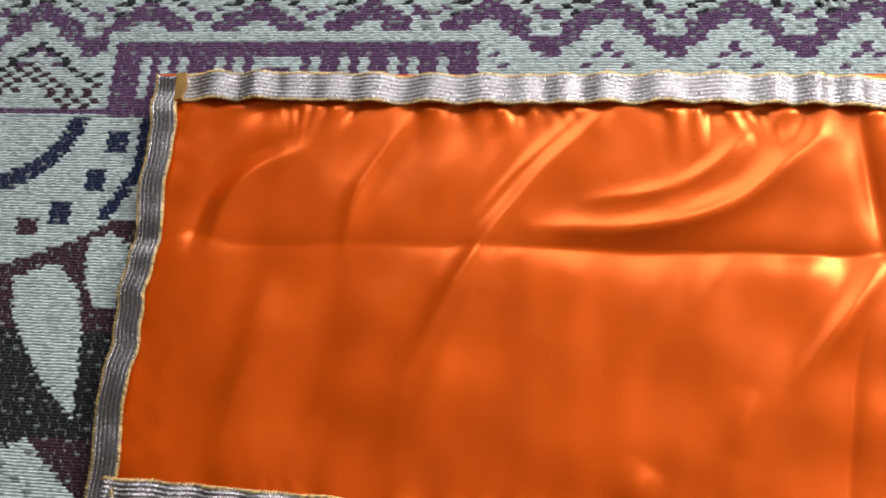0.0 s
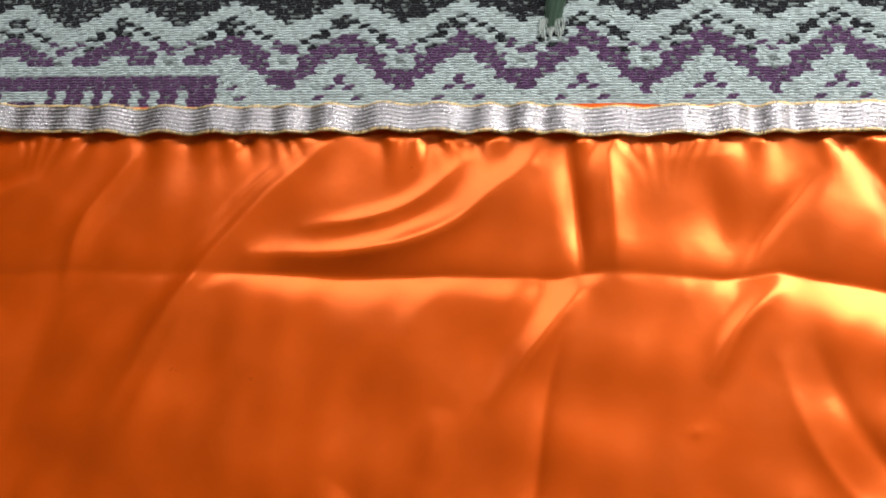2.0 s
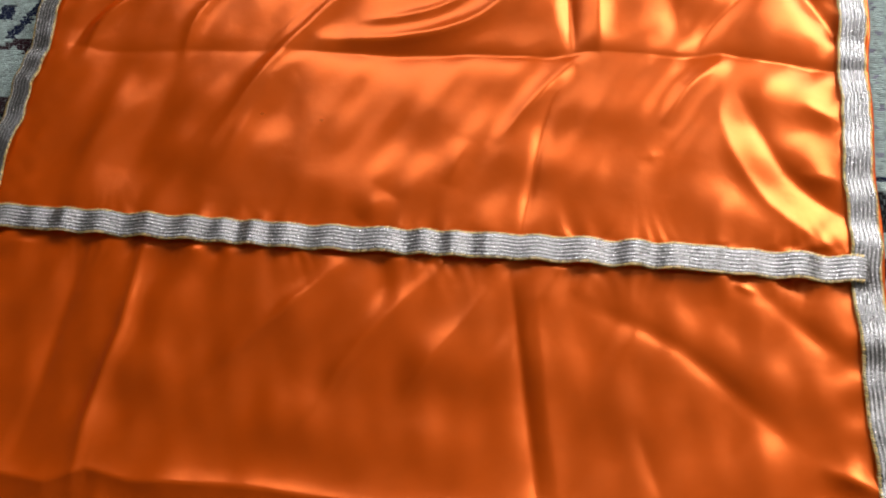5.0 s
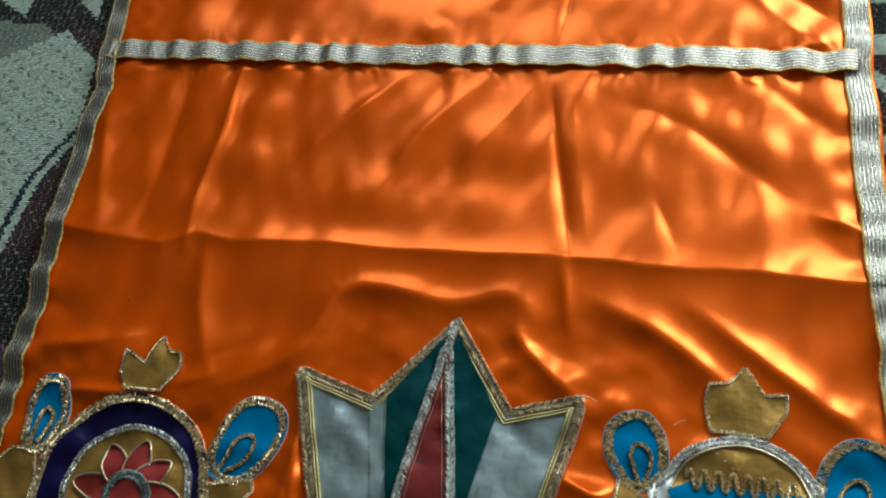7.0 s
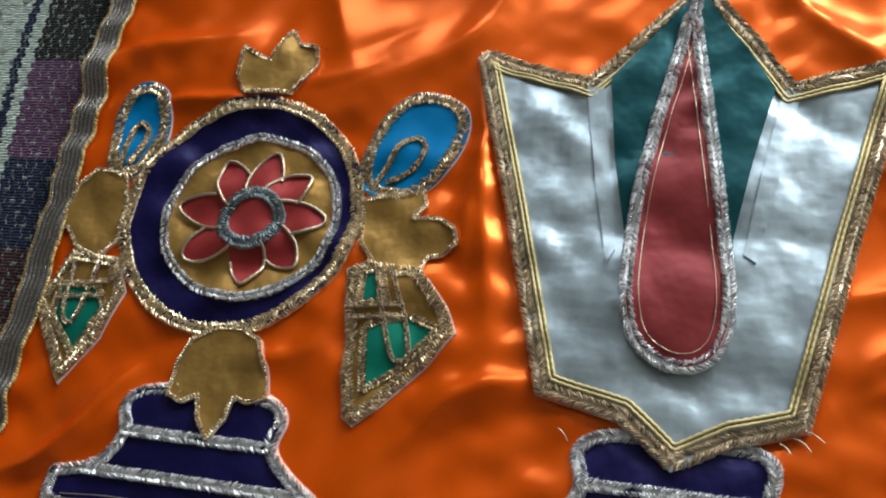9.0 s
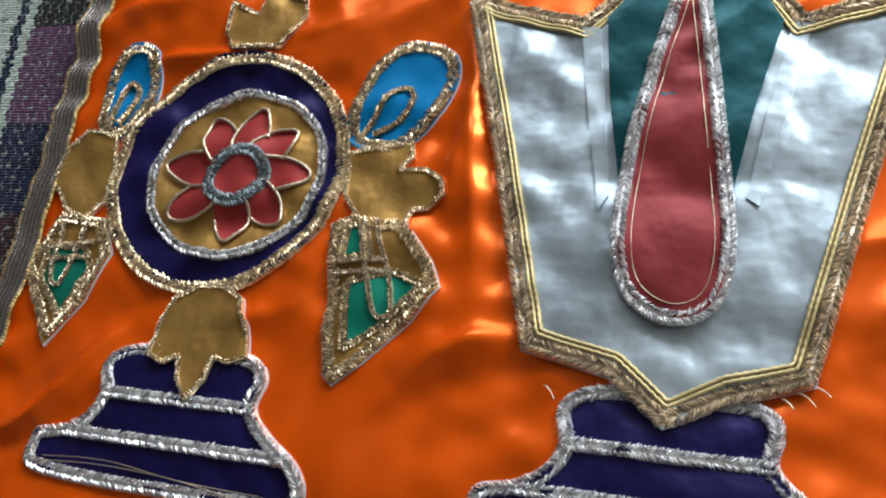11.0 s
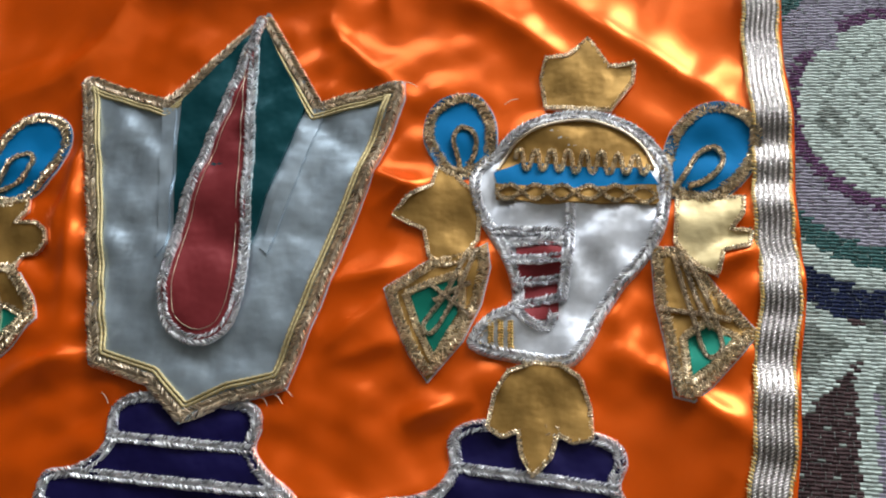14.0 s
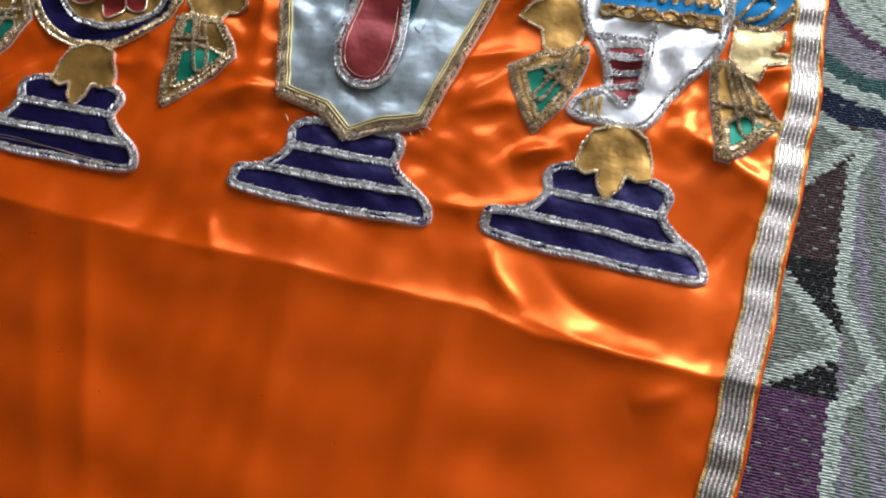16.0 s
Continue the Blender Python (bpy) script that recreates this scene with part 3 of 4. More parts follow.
def weave_top(x, y, c):
    """Zigzag border with stepped pyramids and a key-pattern box at each corner."""
    u = (x - 0.499) / 0.105
    p = 1 - 2 * np.abs(u - np.round(u))
    dx = np.abs(u - np.round(u)) * 0.105
    vx = 0.0525 - dx
    col, row = np.floor(x / 0.00875), np.floor(y / 0.0062)
    v = y - 0.096 + 0.036 * (1 - p)
    c[(v < -0.014) & (v > -0.035 - 0.008 * (1 - p))] = PURPLE
    dark = np.where(p < 0.28, PURPLE, BLACK)
    m = np.abs(v) < 0.0034
    c[m] = dark[m]
    m = (np.abs(v + 0.0105) < 0.003) & (dx < 0.006)
    c[m] = BLACK
    m = (v > -0.013) & (v < -0.004) & ((col + row) % 3 == 0) & (p < 0.75)
    c[m] = dark[m]
    m = (vx < 0.0125) & (y > 0.042) & (y < 0.057)
    c[m] = PALE
    c[(vx < 0.004) & (y > 0.046) & (y < 0.052)] = GREY
    m = (y > 0.088 + 0.5 * vx) & (y < 0.15 - 0.5 * vx)
    c[m] = BLACK
    c[(y > 0.158 - 0.4 * vx) & (y < 0.185 - 0.4 * vx)] = PURPLE
    for k in range(3):
        c[(np.abs(dx - 0.009 * k) < 0.0046) & (np.abs(y - 0.031 + 0.009 * k) < 0.0031)] = PURPLE
    left = (x < -0.052) & (y < 0.045)
    c[left & (np.abs(v + 0.062) < 0.006) & ((col + row) % 2 == 0)] = BLACK
    c[left & (v < -0.075) & (v > -0.1) & ((col + row) % 2 == 0)] = MAROON
    for x0, x1, bars in ((-0.052, 0.279, (-0.025, -0.003, 0.0157, 0.046, 0.064, 0.0836, 0.116, 0.1355, 0.163, 0.1815, 0.209, 0.226, 0.254)), (0.921, 1.2, (0.944, 0.972, 1.0, 1.03))):
        c[(x > x0 - 0.012) & (x < x1 + 0.008) & (y < 0.046)] = PALE
        c[(x > x0) & (x < x1) & (y < 0.036)] = PURPLE
        for b in bars:
            c[(np.abs(x - b) < 0.0044) & (y < 0.0215) & (y > -0.022)] = PALE
    c[(x > 0.08) & (x < 0.118) & (y > 0.012) & (y < 0.0215)] = PALE
    c[(x > 0.94) & (x < 0.975) & (y > 0.002) & (y < 0.01)] = PALE
    c[(y < -0.029) & (y > -0.038)] = np.where(x < 0.5, PURPLE, MAUVE)[(y < -0.029) & (y > -0.038)]


def weave_left(x, y, c):
    """Large leaf motifs in navy, maroon and black on a pale ground."""
    r = np.hypot(x + 0.155, y + 0.02)
    c[(r > 0.075) & (r < 0.092)] = DEEP
    c[near_line(x, y, [(-0.009, -0.03), (-0.009, -0.088), (-0.034, -0.13)], 0.006)] = DEEP
    for px, py, k in ((-0.035, -0.064, DEEP), (-0.049, -0.1, DEEP), (-0.077, -0.13, DEEP), (-0.105, -0.143, MAROON)):
        c[(np.abs(x - px) < 0.0095) & (np.abs(y - py) < 0.0095)] = k
    edge = np.interp(x, [-0.3, -0.123, -0.093, -0.059, -0.026, 0.05], [-0.22, -0.179, -0.168, -0.155, -0.136, -0.125])
    low = y < edge
    c[low] = np.where(y > -0.235, MAROON, BLACK)[low]
    leaf = inside(x, y, [(-0.108, -0.19), (-0.069, -0.174), (-0.045, -0.2), (-0.037, -0.23), (-0.031, -0.307), (-0.07, -0.27), (-0.1, -0.225)])
    leaf |= inside(x, y, [(-0.046, -0.155), (-0.025, -0.146), (-0.005, -0.16), (-0.01, -0.215), (-0.03, -0.212), (-0.042, -0.191)])
    leaf |= inside(x, y, [(-0.21, -0.21), (-0.15, -0.19), (-0.13, -0.24), (-0.14, -0.3), (-0.19, -0.27)])
    c[leaf] = PALE
    c[inside(x, y, [(-0.25, -0.30), (-0.1, -0.315), (-0.06, -0.36), (-0.11, -0.38), (-0.25, -0.36)])] = GREY
    bound = np.interp(-y, [0.323, 0.371, 0.466, 0.5, 0.542, 0.6, 0.68, 0.75, 0.78, 0.87, 1.2], [-0.069, -0.013, -0.006, -0.03, -0.052, -0.062, -0.075, -0.072, -0.069, -0.06, -0.04])
    roof = y < -0.323 - 0.55 * np.clip(-0.069 - x, 0, 1)
    step = 0.0
    d = x - bound + step
    zone = (y < -0.323)
    c[zone & (d > 0)] = np.where(y > -0.64, MAROON, BLACK)[zone & (d > 0)]
    c[zone & (d > 0) & (y < -0.742) & (y > -0.838)] = PURPLE
    c[zone & (d > 0) & (y < -0.838) & (y > -0.915)] = DEEP
    c[zone & (d > 0) & (y < -0.915)] = MAROON
    m = roof & (d <= 0)
    c[m] = PALE
    c[m & (np.abs(((x * 0.7 + y) % 0.028) - 0.014) < 0.0035) & (((x - 0.4 * y) % 0.017) < 0.007)] = GREY
    low = zone & (y < -0.44)
    c[low & (d > -0.001) & (d < 0.008)] = DEEP
    c[low & (d > 0.008) & (d < 0.018)] = PALE
    c[low & (d > 0.018) & (d < 0.024) & (y > -0.56)] = DEEP


def weave_right(x, y, c):
    """Pale ground with flecks, then a round motif with banded rim and stepped triangles."""
    c[(np.abs(((x * 0.8 + y) % 0.03) - 0.015) < 0.004) & (((x - 0.5 * y) % 0.02) < 0.008) & (y > -0.27)] = MAUVE
    c[(y < -0.273) & (y > -0.281)] = DEEP
    c[(y < -0.29) & (y > -0.335)] = BLACK
    c[(y < -0.36) & (y > -0.5)] = MAROON
    c[near_line(x, y, [(0.88, -0.38), (0.94, -0.43), (0.88, -0.48)], 0.008)] = PALE
    c[(y < -0.53) & (y > -0.62)] = DEEP
    rim = np.hypot(x - 0.99, y + 0.765)
    zone = (y < -0.64) & (y > -0.99)
    for r, k in ((0.3, BROWN), (0.172, DEEP), (0.144, PALE), (0.129, SEA), (0.113, MAUVE), (0.085, PURPLE), (0.075, PALE)):
        c[zone & (rim < r)] = k
    fleck = (np.abs((rim % 0.022) - 0.011) < 0.004) & ((np.floor(x / 0.0045) + np.floor(y / 0.005)) % 3 == 0)
    c[zone & (rim < 0.062) & fleck] = GREY
    for px, py in ((0.937, -0.777), (0.985, -0.735)):
        d = np.abs(x - px) + np.abs(y - py)
        c[(d < 0.013) & (d > 0.0045)] = GREY
    c[zone & (np.abs(x - 0.932) < 0.012) & (y > -0.72) & (rim > 0.06)] = MAUVE
    low = (y < -0.925)
    c[low] = np.where(y > -1.06, BROWN, BLACK)[low]
    c[low & (y < -1.182)] = PURPLE
    for a, tip, b in (((0.90, -0.915), (0.952, -0.94), (0.905, -0.99)), ((0.895, -1.075), (0.957, -1.137), (0.89, -1.178))):
        c[inside(x, y, [a, tip, b])] = GREY
        c[near_line(x, y, [a, tip, b], 0.0065)] = PALE
    rightside = low & (x > 0.953 + 0.02 * np.abs(((y + 1.0) % 0.2) - 0.1))
    c[rightside] = np.where((x * 40 + y * 6) % 1 > 0.45, GREY, MAUVE)[rightside]
    c[near_line(x, y, [(0.962, -0.94), (0.95, -0.97), (0.95, -1.09), (0.985, -1.15), (0.955, -1.19), (0.952, -1.5)], 0.0065)] = PALE


def bedspread():
    spread = new("bedspread")
    tagged(spread, "pale woven cotton bedspread with purple, navy and black motifs", "bedspread", kind="structure")
    under(box("base_cloth", -2.1, 2.85, -3.25, 1.15, -0.06, -0.0065, YARNS[PALE]), spread)
    cw, ch = 0.0044, 0.0026
    for name, x0, x1, y0, y1, dye in (("zigzag_border", -0.27, 1.12, -0.038, 0.21, weave_top), ("leaf_field", -0.27, 0.05, -1.5, -0.038, weave_left), ("round_motif_field", 0.84, 1.12, -1.5, -0.038, weave_right)):
        i, j = np.meshgrid(np.arange(int((x1 - x0) / cw)), np.arange(int((y1 - y0) / ch)))
        i, j = i.ravel(), j.ravel()
        ax = x0 + (i + 0.5 * ((j // 2) % 2)) * cw
        ay = y0 + j * ch
        qx = np.floor(ax / (2 * cw)) * 2 * cw + cw if dye is weave_top else ax + cw / 2
        qy = np.floor(ay / (2 * ch)) * 2 * ch + ch
        colour = np.zeros(i.shape, int)
        dye(qx, qy, colour)
        fleck = (j % 4 == 0) & ((i + (j // 4) * 2) % 5 == 0) & np.isin(colour, (BLACK, MAROON, DEEP, BROWN, PURPLE)) & (rng.rand(len(i)) < 0.7)
        colour[fleck] = GREY
        if dye is weave_top:
            gap = (j % 2 == 0) & ((i // 2 + j // 2) % 2 == 0) & np.isin(colour, (BLACK, PURPLE)) & (ay > 0.038) & (rng.rand(len(i)) < 0.4)
            colour[gap] = GREY
        n = len(i)
        wob = rng.uniform(-0.0003, 0.0003, (n, 3))
        lift = -0.0052 + 0.0006 * ((i + j // 2) % 2) + wob[:, 2] + np.where(colour == PALE, 0.0, -0.0003)
        v = np.empty((n, 6, 3))
        for k, (fx, fy, fz) in enumerate(((0, 0.0, -0.0004), (1, 0.0, -0.0004), (0.02, 0.5, 0.0003), (0.98, 0.5, 0.0003), (0, 1.0, -0.0004), (1, 1.0, -0.0004))):
            v[:, k, 0] = ax + fx * cw * 0.98 + wob[:, 0]
            v[:, k, 1] = ay + fy * ch + wob[:, 1]
            v[:, k, 2] = lift + fz
        start = np.arange(n) * 6
        faces = np.concatenate([start[:, None] + np.array([[0, 1, 3, 2]]), start[:, None] + np.array([[2, 3, 5, 4]])])
        ob = mesh_object(name, v.reshape(-1, 3), faces.tolist(), YARNS[0], False)
        for m in YARNS[1:]:
            ob.data.materials.append(m)
        ob.data.polygons.foreach_set("material_index", np.concatenate([colour, colour]).astype(np.int32))
        ob["kind"] = "stuff"
        under(ob, spread)


bedspread()

# ---- the satin banner ----
banner = new("satin_banner")
tagged(banner, "creased orange satin banner with silver lace and emblems on a bedspread", "banner")


def satin_sheet():
    nx, ny = 380, 640
    s, y = np.meshgrid(np.linspace(0, 1, nx), np.linspace(0.0, -1.6, ny))
    y = y + np.where(y > -0.01, 0.0035 * np.exp(-((s - 0.69) / 0.05) ** 2), 0)
    left, right = edge_left(y), edge_right(y)
    x = left + (right - left) * s
    z = relief(x, y)
    k = (np.arange(ny - 1)[:, None] * nx + np.arange(nx - 1)[None, :]).ravel()
    faces = np.stack([k, k + nx, k + nx + 1, k + 1], 1).tolist()
    ob = mesh_object("satin_sheet", np.stack([x, y, z], -1).reshape(-1, 3), faces, ORANGE)
    mod = ob.modifiers.new("thickness", "SOLIDIFY")
    mod.thickness, mod.offset = 0.0005, -1.0
    under(ob, banner, "glossy orange satin with folding creases")


satin_sheet()


def ripple(s, seed, amp):
    return amp * (np.sin(s * 160 + seed + 1.5 * np.sin(s * 29 + seed)) * (0.7 + 0.3 * np.sin(s * 37 + 2 * seed)) + 0.3 * np.sin(s * 63 + seed * 3))


def lace(line, width, seed, amp, beads=(True, True), label="silver woven lace ribbon with gold stitched edges"):
    """A flat metallic ribbon with six ribs, puckered along its length, and stitched edges."""
    p = np.array(line, float)
    size = np.hypot(*(p[1:] - p[:-1]).T)
    s0 = np.concatenate([[0], np.cumsum(size)])
    n = int(s0[-1] / 0.0025)
    s = np.linspace(0, s0[-1], n)
    x, y = np.interp(s, s0, p[:, 0]), np.interp(s, s0, p[:, 1])
    dx, dy = np.gradient(x), np.gradient(y)
    dd = np.hypot(dx, dy)
    dx, dy = dx / dd, dy / dd
    m = 29
    v = np.linspace(-1, 1, m)
    sway = ripple(s, seed + 5, 0.0007)
    px = x[:, None] - dy[:, None] * (v[None, :] * width / 2 + sway[:, None])
    py = y[:, None] + dx[:, None] * (v[None, :] * width / 2 + sway[:, None])
    rib = 0.00028 * np.abs(np.sin((v + 1) * 3.5 * math.pi)) * (np.abs(v) < 0.86)
    base = relief(x, y, False)
    pz = base[:, None] + 0.0022 + rib[None, :] + ripple(s, seed, amp)[:, None] + 0.0004 * np.sin(s * 90 + seed)[:, None] * v[None, :] + amp * 0.8
    k = (np.arange(n - 1)[:, None] * m + np.arange(m - 1)[None, :]).ravel()
    faces = np.stack([k, k + m, k + m + 1, k + 1], 1)[:, ::-1].tolist()
    uv = np.stack(np.broadcast_arrays(s[:, None], (v * width / 2)[None, :]), -1).reshape(-1, 2)
    ob = mesh_object("lace_trim", np.stack([px, py, pz], -1).reshape(-1, 3), faces, RIBBON, True, uv)
    mod = ob.modifiers.new("thickness", "SOLIDIFY")
    mod.thickness, mod.offset = 0.0012, -1.0
    under(ob, banner, label)
    for side, wanted in ((-1, beads[0]), (1, beads[1])):
        if wanted:
            e = [(a, b) for a, b in zip(px[:, 1 if side < 0 else -2], py[:, 1 if side < 0 else -2])]
            edge_stitch(e, pz[:, 1 if side < 0 else -2], ob)


def edge_stitch(line, z, parent):
    verts, faces = [], []
    for i in range(0, len(line) - 2):
        (x, y), (x2, y2) = line[i], line[i + 1]
        a = math.atan2(y2 - y, x2 - x) + 0.9 + rng.uniform(-0.2, 0.2)
        ca, sa = math.cos(a), math.sin(a)
        k = len(verts)
        for u, w, h in ((-0.003, 0, 0.0), (0, 0.0014, 0.0007), (0, 0, 0.0021), (0, -0.0014, 0.0007), (0.003, 0, 0.0)):
            verts.append((x + ca * u - sa * w, y + sa * u + ca * w, z[i] + h + rng.uniform(0, 0.0004)))
        faces += [(k, k + 2, k + 1), (k, k + 3, k + 2), (k + 1, k + 2, k + 4), (k + 2, k + 3, k + 4)]
    under(mesh_object("edge_stitching", verts, faces, YELLOW), parent, "yellow-gold thread stitching")


ys = np.linspace(-0.004, -1.58, 120)
lace([(edge_left(y) + 0.0115, y) for y in ys], 0.0225, 1.0, 0.001)
yr = np.linspace(-0.028, -1.58, 120)
lace([(edge_right(y) - 0.0165, y) for y in yr], 0.0255, 2.0, 0.0011)
xs = np.linspace(0.018, 0.899, 90)
lace([(x, -0.0145 + 0.0015 * math.sin(x * 17)) for x in xs], 0.0255, 3.3, 0.0034)
xm = np.linspace(0.012, 0.873, 90)
lace([(x, float(np.interp(x, [0.015, 0.335, 0.63, 0.875], [-0.362, -0.3695, -0.3705, -0.377]))) for x in xm], 0.025, 4.7, 0.0032)

# folded-over golden end where the top lace starts
patch("lace_end", [(0.019, -0.003), (0.026, -0.001), (0.028, -0.012), (0.026, -0.027), (0.020, -0.028), (0.018, -0.016)], BRASS, banner, 0.0065, "folded golden end of the lace")


# ---- emblem parts ----
def turned(pts, cx, cy, deg=0.0, sx=1.0, sy=1.0):
    c, s = math.cos(radians(deg)), math.sin(radians(deg))
    return [(cx + c * x * sx - s * y * sy, cy + s * x * sx + c * y * sy) for x, y in pts]


def grown(pts, by):
    """The outline moved outwards (or inwards) by a distance."""
    n = len(pts)
    area = sum(pts[i][0] * pts[(i + 1) % n][1] - pts[(i + 1) % n][0] * pts[i][1] for i in range(n))
    sign = 1 if area > 0 else -1
    out = []
    for i in range(n):
        a, b, c = pts[i - 1], pts[i], pts[(i + 1) % n]
        n1, n2 = (b[1] - a[1], a[0] - b[0]), (c[1] - b[1], b[0] - c[0])
        l1, l2 = math.hypot(*n1) + 1e-9, math.hypot(*n2) + 1e-9
        mx, my = n1[0] / l1 + n2[0] / l2, n1[1] / l1 + n2[1] / l2
        k = sign * by * 2 / max(mx * mx + my * my, 0.8)
        out.append((b[0] + mx * k, b[1] + my * k))
    return out


def emblem(name, label):
    e = new(name)
    return under(e, banner, label)


def ring(cx, cy, rx, ry=None, n=56, deg=0.0):
    ry = ry or rx
    return turned([(rx * math.cos(2 * math.pi * i / n), ry * math.sin(2 * math.pi * i / n)) for i in range(n)], cx, cy, deg)


TEAR = [(-0.05, -0.5), (0.27, -0.42), (0.46, -0.15), (0.5, 0.15), (0.36, 0.42), (0.04, 0.5), (-0.3, 0.4), (-0.46, 0.12), (-0.42, -0.2), (-0.3, -0.44)]


def peacock_leaf(cx, cy, deg, w, h, name):
    """A blue drop-shaped leaf rimmed with gold braid, with a looped cord in it."""
    e = emblem(name, "bright blue leaf patch rimmed with gold braid")
    out = smooth_line(turned(TEAR, cx, cy, deg, w, h))
    patch("backing", grown(out, 0.0008), PAPER, e, 0.001)
    patch("blue_patch", out, BLUE, e, 0.0022)
    stitches("gold_braid", grown(out, -0.0045), GOLD, e, 0.009)
    gimp("loop_cord", smooth_line(turned([(-0.14, -0.44), (-0.11, -0.25), (-0.09, -0.04), (0.03, 0.07), (0.17, 0.0), (0.18, -0.15), (0.08, -0.3), (-0.03, -0.37)], cx, cy, deg, w, h), False), GOLD, e, 0.0048)


def gold_leaf(pts, name, material=BRASS, label="golden lame leaf patch with gilt edge", lift=0.0):
    e = emblem(name, label)
    patch("backing", grown(pts, 0.001), PAPER, e, 0.0012)
    patch("gold_patch", pts, material, e, 0.003 + lift, "", 0.0007)
    stitches("gilt_edge", pts, GOLD, e, 0.0035, 0.0022, True, 0.0038 + lift, "", 0.0006)


def tassel(out, inner, laces, name, extra=None):
    """A flared tail: gold braid frame, green satin windows, and criss-cross cords."""
    e = emblem(name, "flared tail patch of green satin framed in gold braid")
    patch("backing", grown(out, 0.0012), PAPER, e, 0.001)
    patch("gold_ground", out, BRASS, e, 0.002)
    for g in [inner] + ([extra] if extra else []):
        patch("green_patch", g, GREEN, e, 0.003)
        stitches("gold_braid", grown(g, 0.003), GOLD, e, 0.006, 0.0024, True, 0.0038)
    stitches("gold_braid", grown(out, -0.0035), GOLD, e, 0.008, 0.0025, True, 0.0034)
    for l in laces:
        gimp("lacing_cord", smooth_line(l, False), PALE_CORD, e, 0.005, 0.0036)


def crown(pts, name):
    gold_leaf(pts, name, BRASS, "small golden lame crown with three points")


def pedestal(cx, cy, deg, name, k=1.0):
    """Stepped navy pedestal edged and banded with silver braid."""
    e = emblem(name, "stepped navy pedestal patch edged with silver braid")
    half = [(-0.03, 0.004), (-0.052, -0.002), (-0.059, -0.013), (-0.055, -0.030), (-0.062, -0.044), (-0.078, -0.053), (-0.098, -0.058), (-0.102, -0.070), (-0.096, -0.083),
            (-0.05, -0.088), (0.05, -0.089), (0.094, -0.087), (0.101, -0.075), (0.092, -0.060), (0.070, -0.045), (0.056, -0.030), (0.059, -0.013), (0.052, -0.001), (0.03, 0.004)]
    out = smooth_line(turned(half, cx, cy, deg, k, k), True, 4)
    patch("backing", grown(out, 0.0012), PAPER, e, 0.0008)
    patch("navy_patch", out, NAVY, e, 0.002, "", 0.0006)
    chain("silver_braid", grown(out, -0.0035), SILVER, e, 0.0095, 0.0046)
    for l in ([(-0.054, -0.030), (0.056, -0.031)], [(-0.078, -0.057), (0.086, -0.059)]):
        chain("silver_braid", turned(l, cx, cy, deg, k, k), SILVER, e, 0.009, 0.0046, False, 0.0034)


def cap(cx, cy, deg, name, w=0.068):
    """Golden cap with three scallops hanging over a pedestal."""
    pts = [(-0.5, -0.62), (-0.47, -0.3), (-0.35, -0.05), (-0.1, 0.06), (0.15, 0.06), (0.36, -0.05), (0.48, -0.32), (0.52, -0.62), (0.34, -0.68), (0.19, -0.62), (0.15, -0.84), (0.0, -1.04), (-0.14, -0.84), (-0.19, -0.62), (-0.34, -0.7)]
    gold_leaf(turned(pts, cx, cy, deg, w, w), name, BRASS, "domed golden lame cap with a pointed drop", 0.0025)


# ---- wheel emblem ----
def wheel():
    e = emblem("wheel_emblem", "round navy wheel emblem with a red flower and gold rim")
    cx, cy = 0.178, -0.880
    patch("navy_disc", ring(cx, cy, 0.093), NAVY, e, 0.002)
    stitches("gold_rim", ring(cx, cy, 0.089), GOLD, e, 0.0105, 0.0028)
    patch("gold_disc", ring(0.187, -0.883, 0.066, 0.0625), BRASS, e, 0.003)
    chain("silver_ring", ring(0.187, -0.883, 0.0655, 0.0625), SILVER, e, 0.0075, 0.0042, True, 0.0042)
    fx, fy = 0.190, -0.886
    for deg, far in ((124, 0.056), (81, 0.054), (42, 0.052), (2, 0.056), (-40, 0.052), (-85, 0.050), (-145, 0.056), (172, 0.060)):
        petal = smooth_line(turned([(0.018, 0.0105), (0.036, 0.0125), (0.9 * far, 0.0065), (far, 0.0), (0.9 * far, -0.0065), (0.036, -0.0115), (0.018, -0.0105)], fx, fy, deg), True, 4)
        patch("petal", petal, PETAL, e, 0.0042)
        cord("petal_cord", petal[: len(petal) * 4 // 5], PALE_CORD, e, 0.0013, False, 0.0052)
    patch("flower_centre", ring(fx, fy, 0.019, 0.017, 24), PETAL, e, 0.005)
    stitches("grey_ring", ring(fx, fy, 0.0215, 0.0195, 40), GREY_CORD, e, 0.0095, 0.0024, True, 0.006)


wheel()
peacock_leaf(0.0765, -0.815, 6, 0.05, 0.082, "peacock_leaf")
peacock_leaf(0.299, -0.822, -22, 0.068, 0.092, "peacock_leaf")
gold_leaf([(0.035, -0.893), (0.040, -0.865), (0.055, -0.852), (0.078, -0.853), (0.086, -0.881), (0.088, -0.908), (0.074, -0.922), (0.056, -0.915), (0.046, -0.903)], "golden_leaf")
gold_leaf([(0.271, -0.867), (0.290, -0.863), (0.313, -0.858), (0.317, -0.869), (0.309, -0.880), (0.328, -0.879), (0.339, -0.886), (0.342, -0.896), (0.332, -0.905), (0.322, -0.907), (0.320, -0.918), (0.303, -0.922), (0.287, -0.914), (0.274, -0.898)], "golden_leaf")
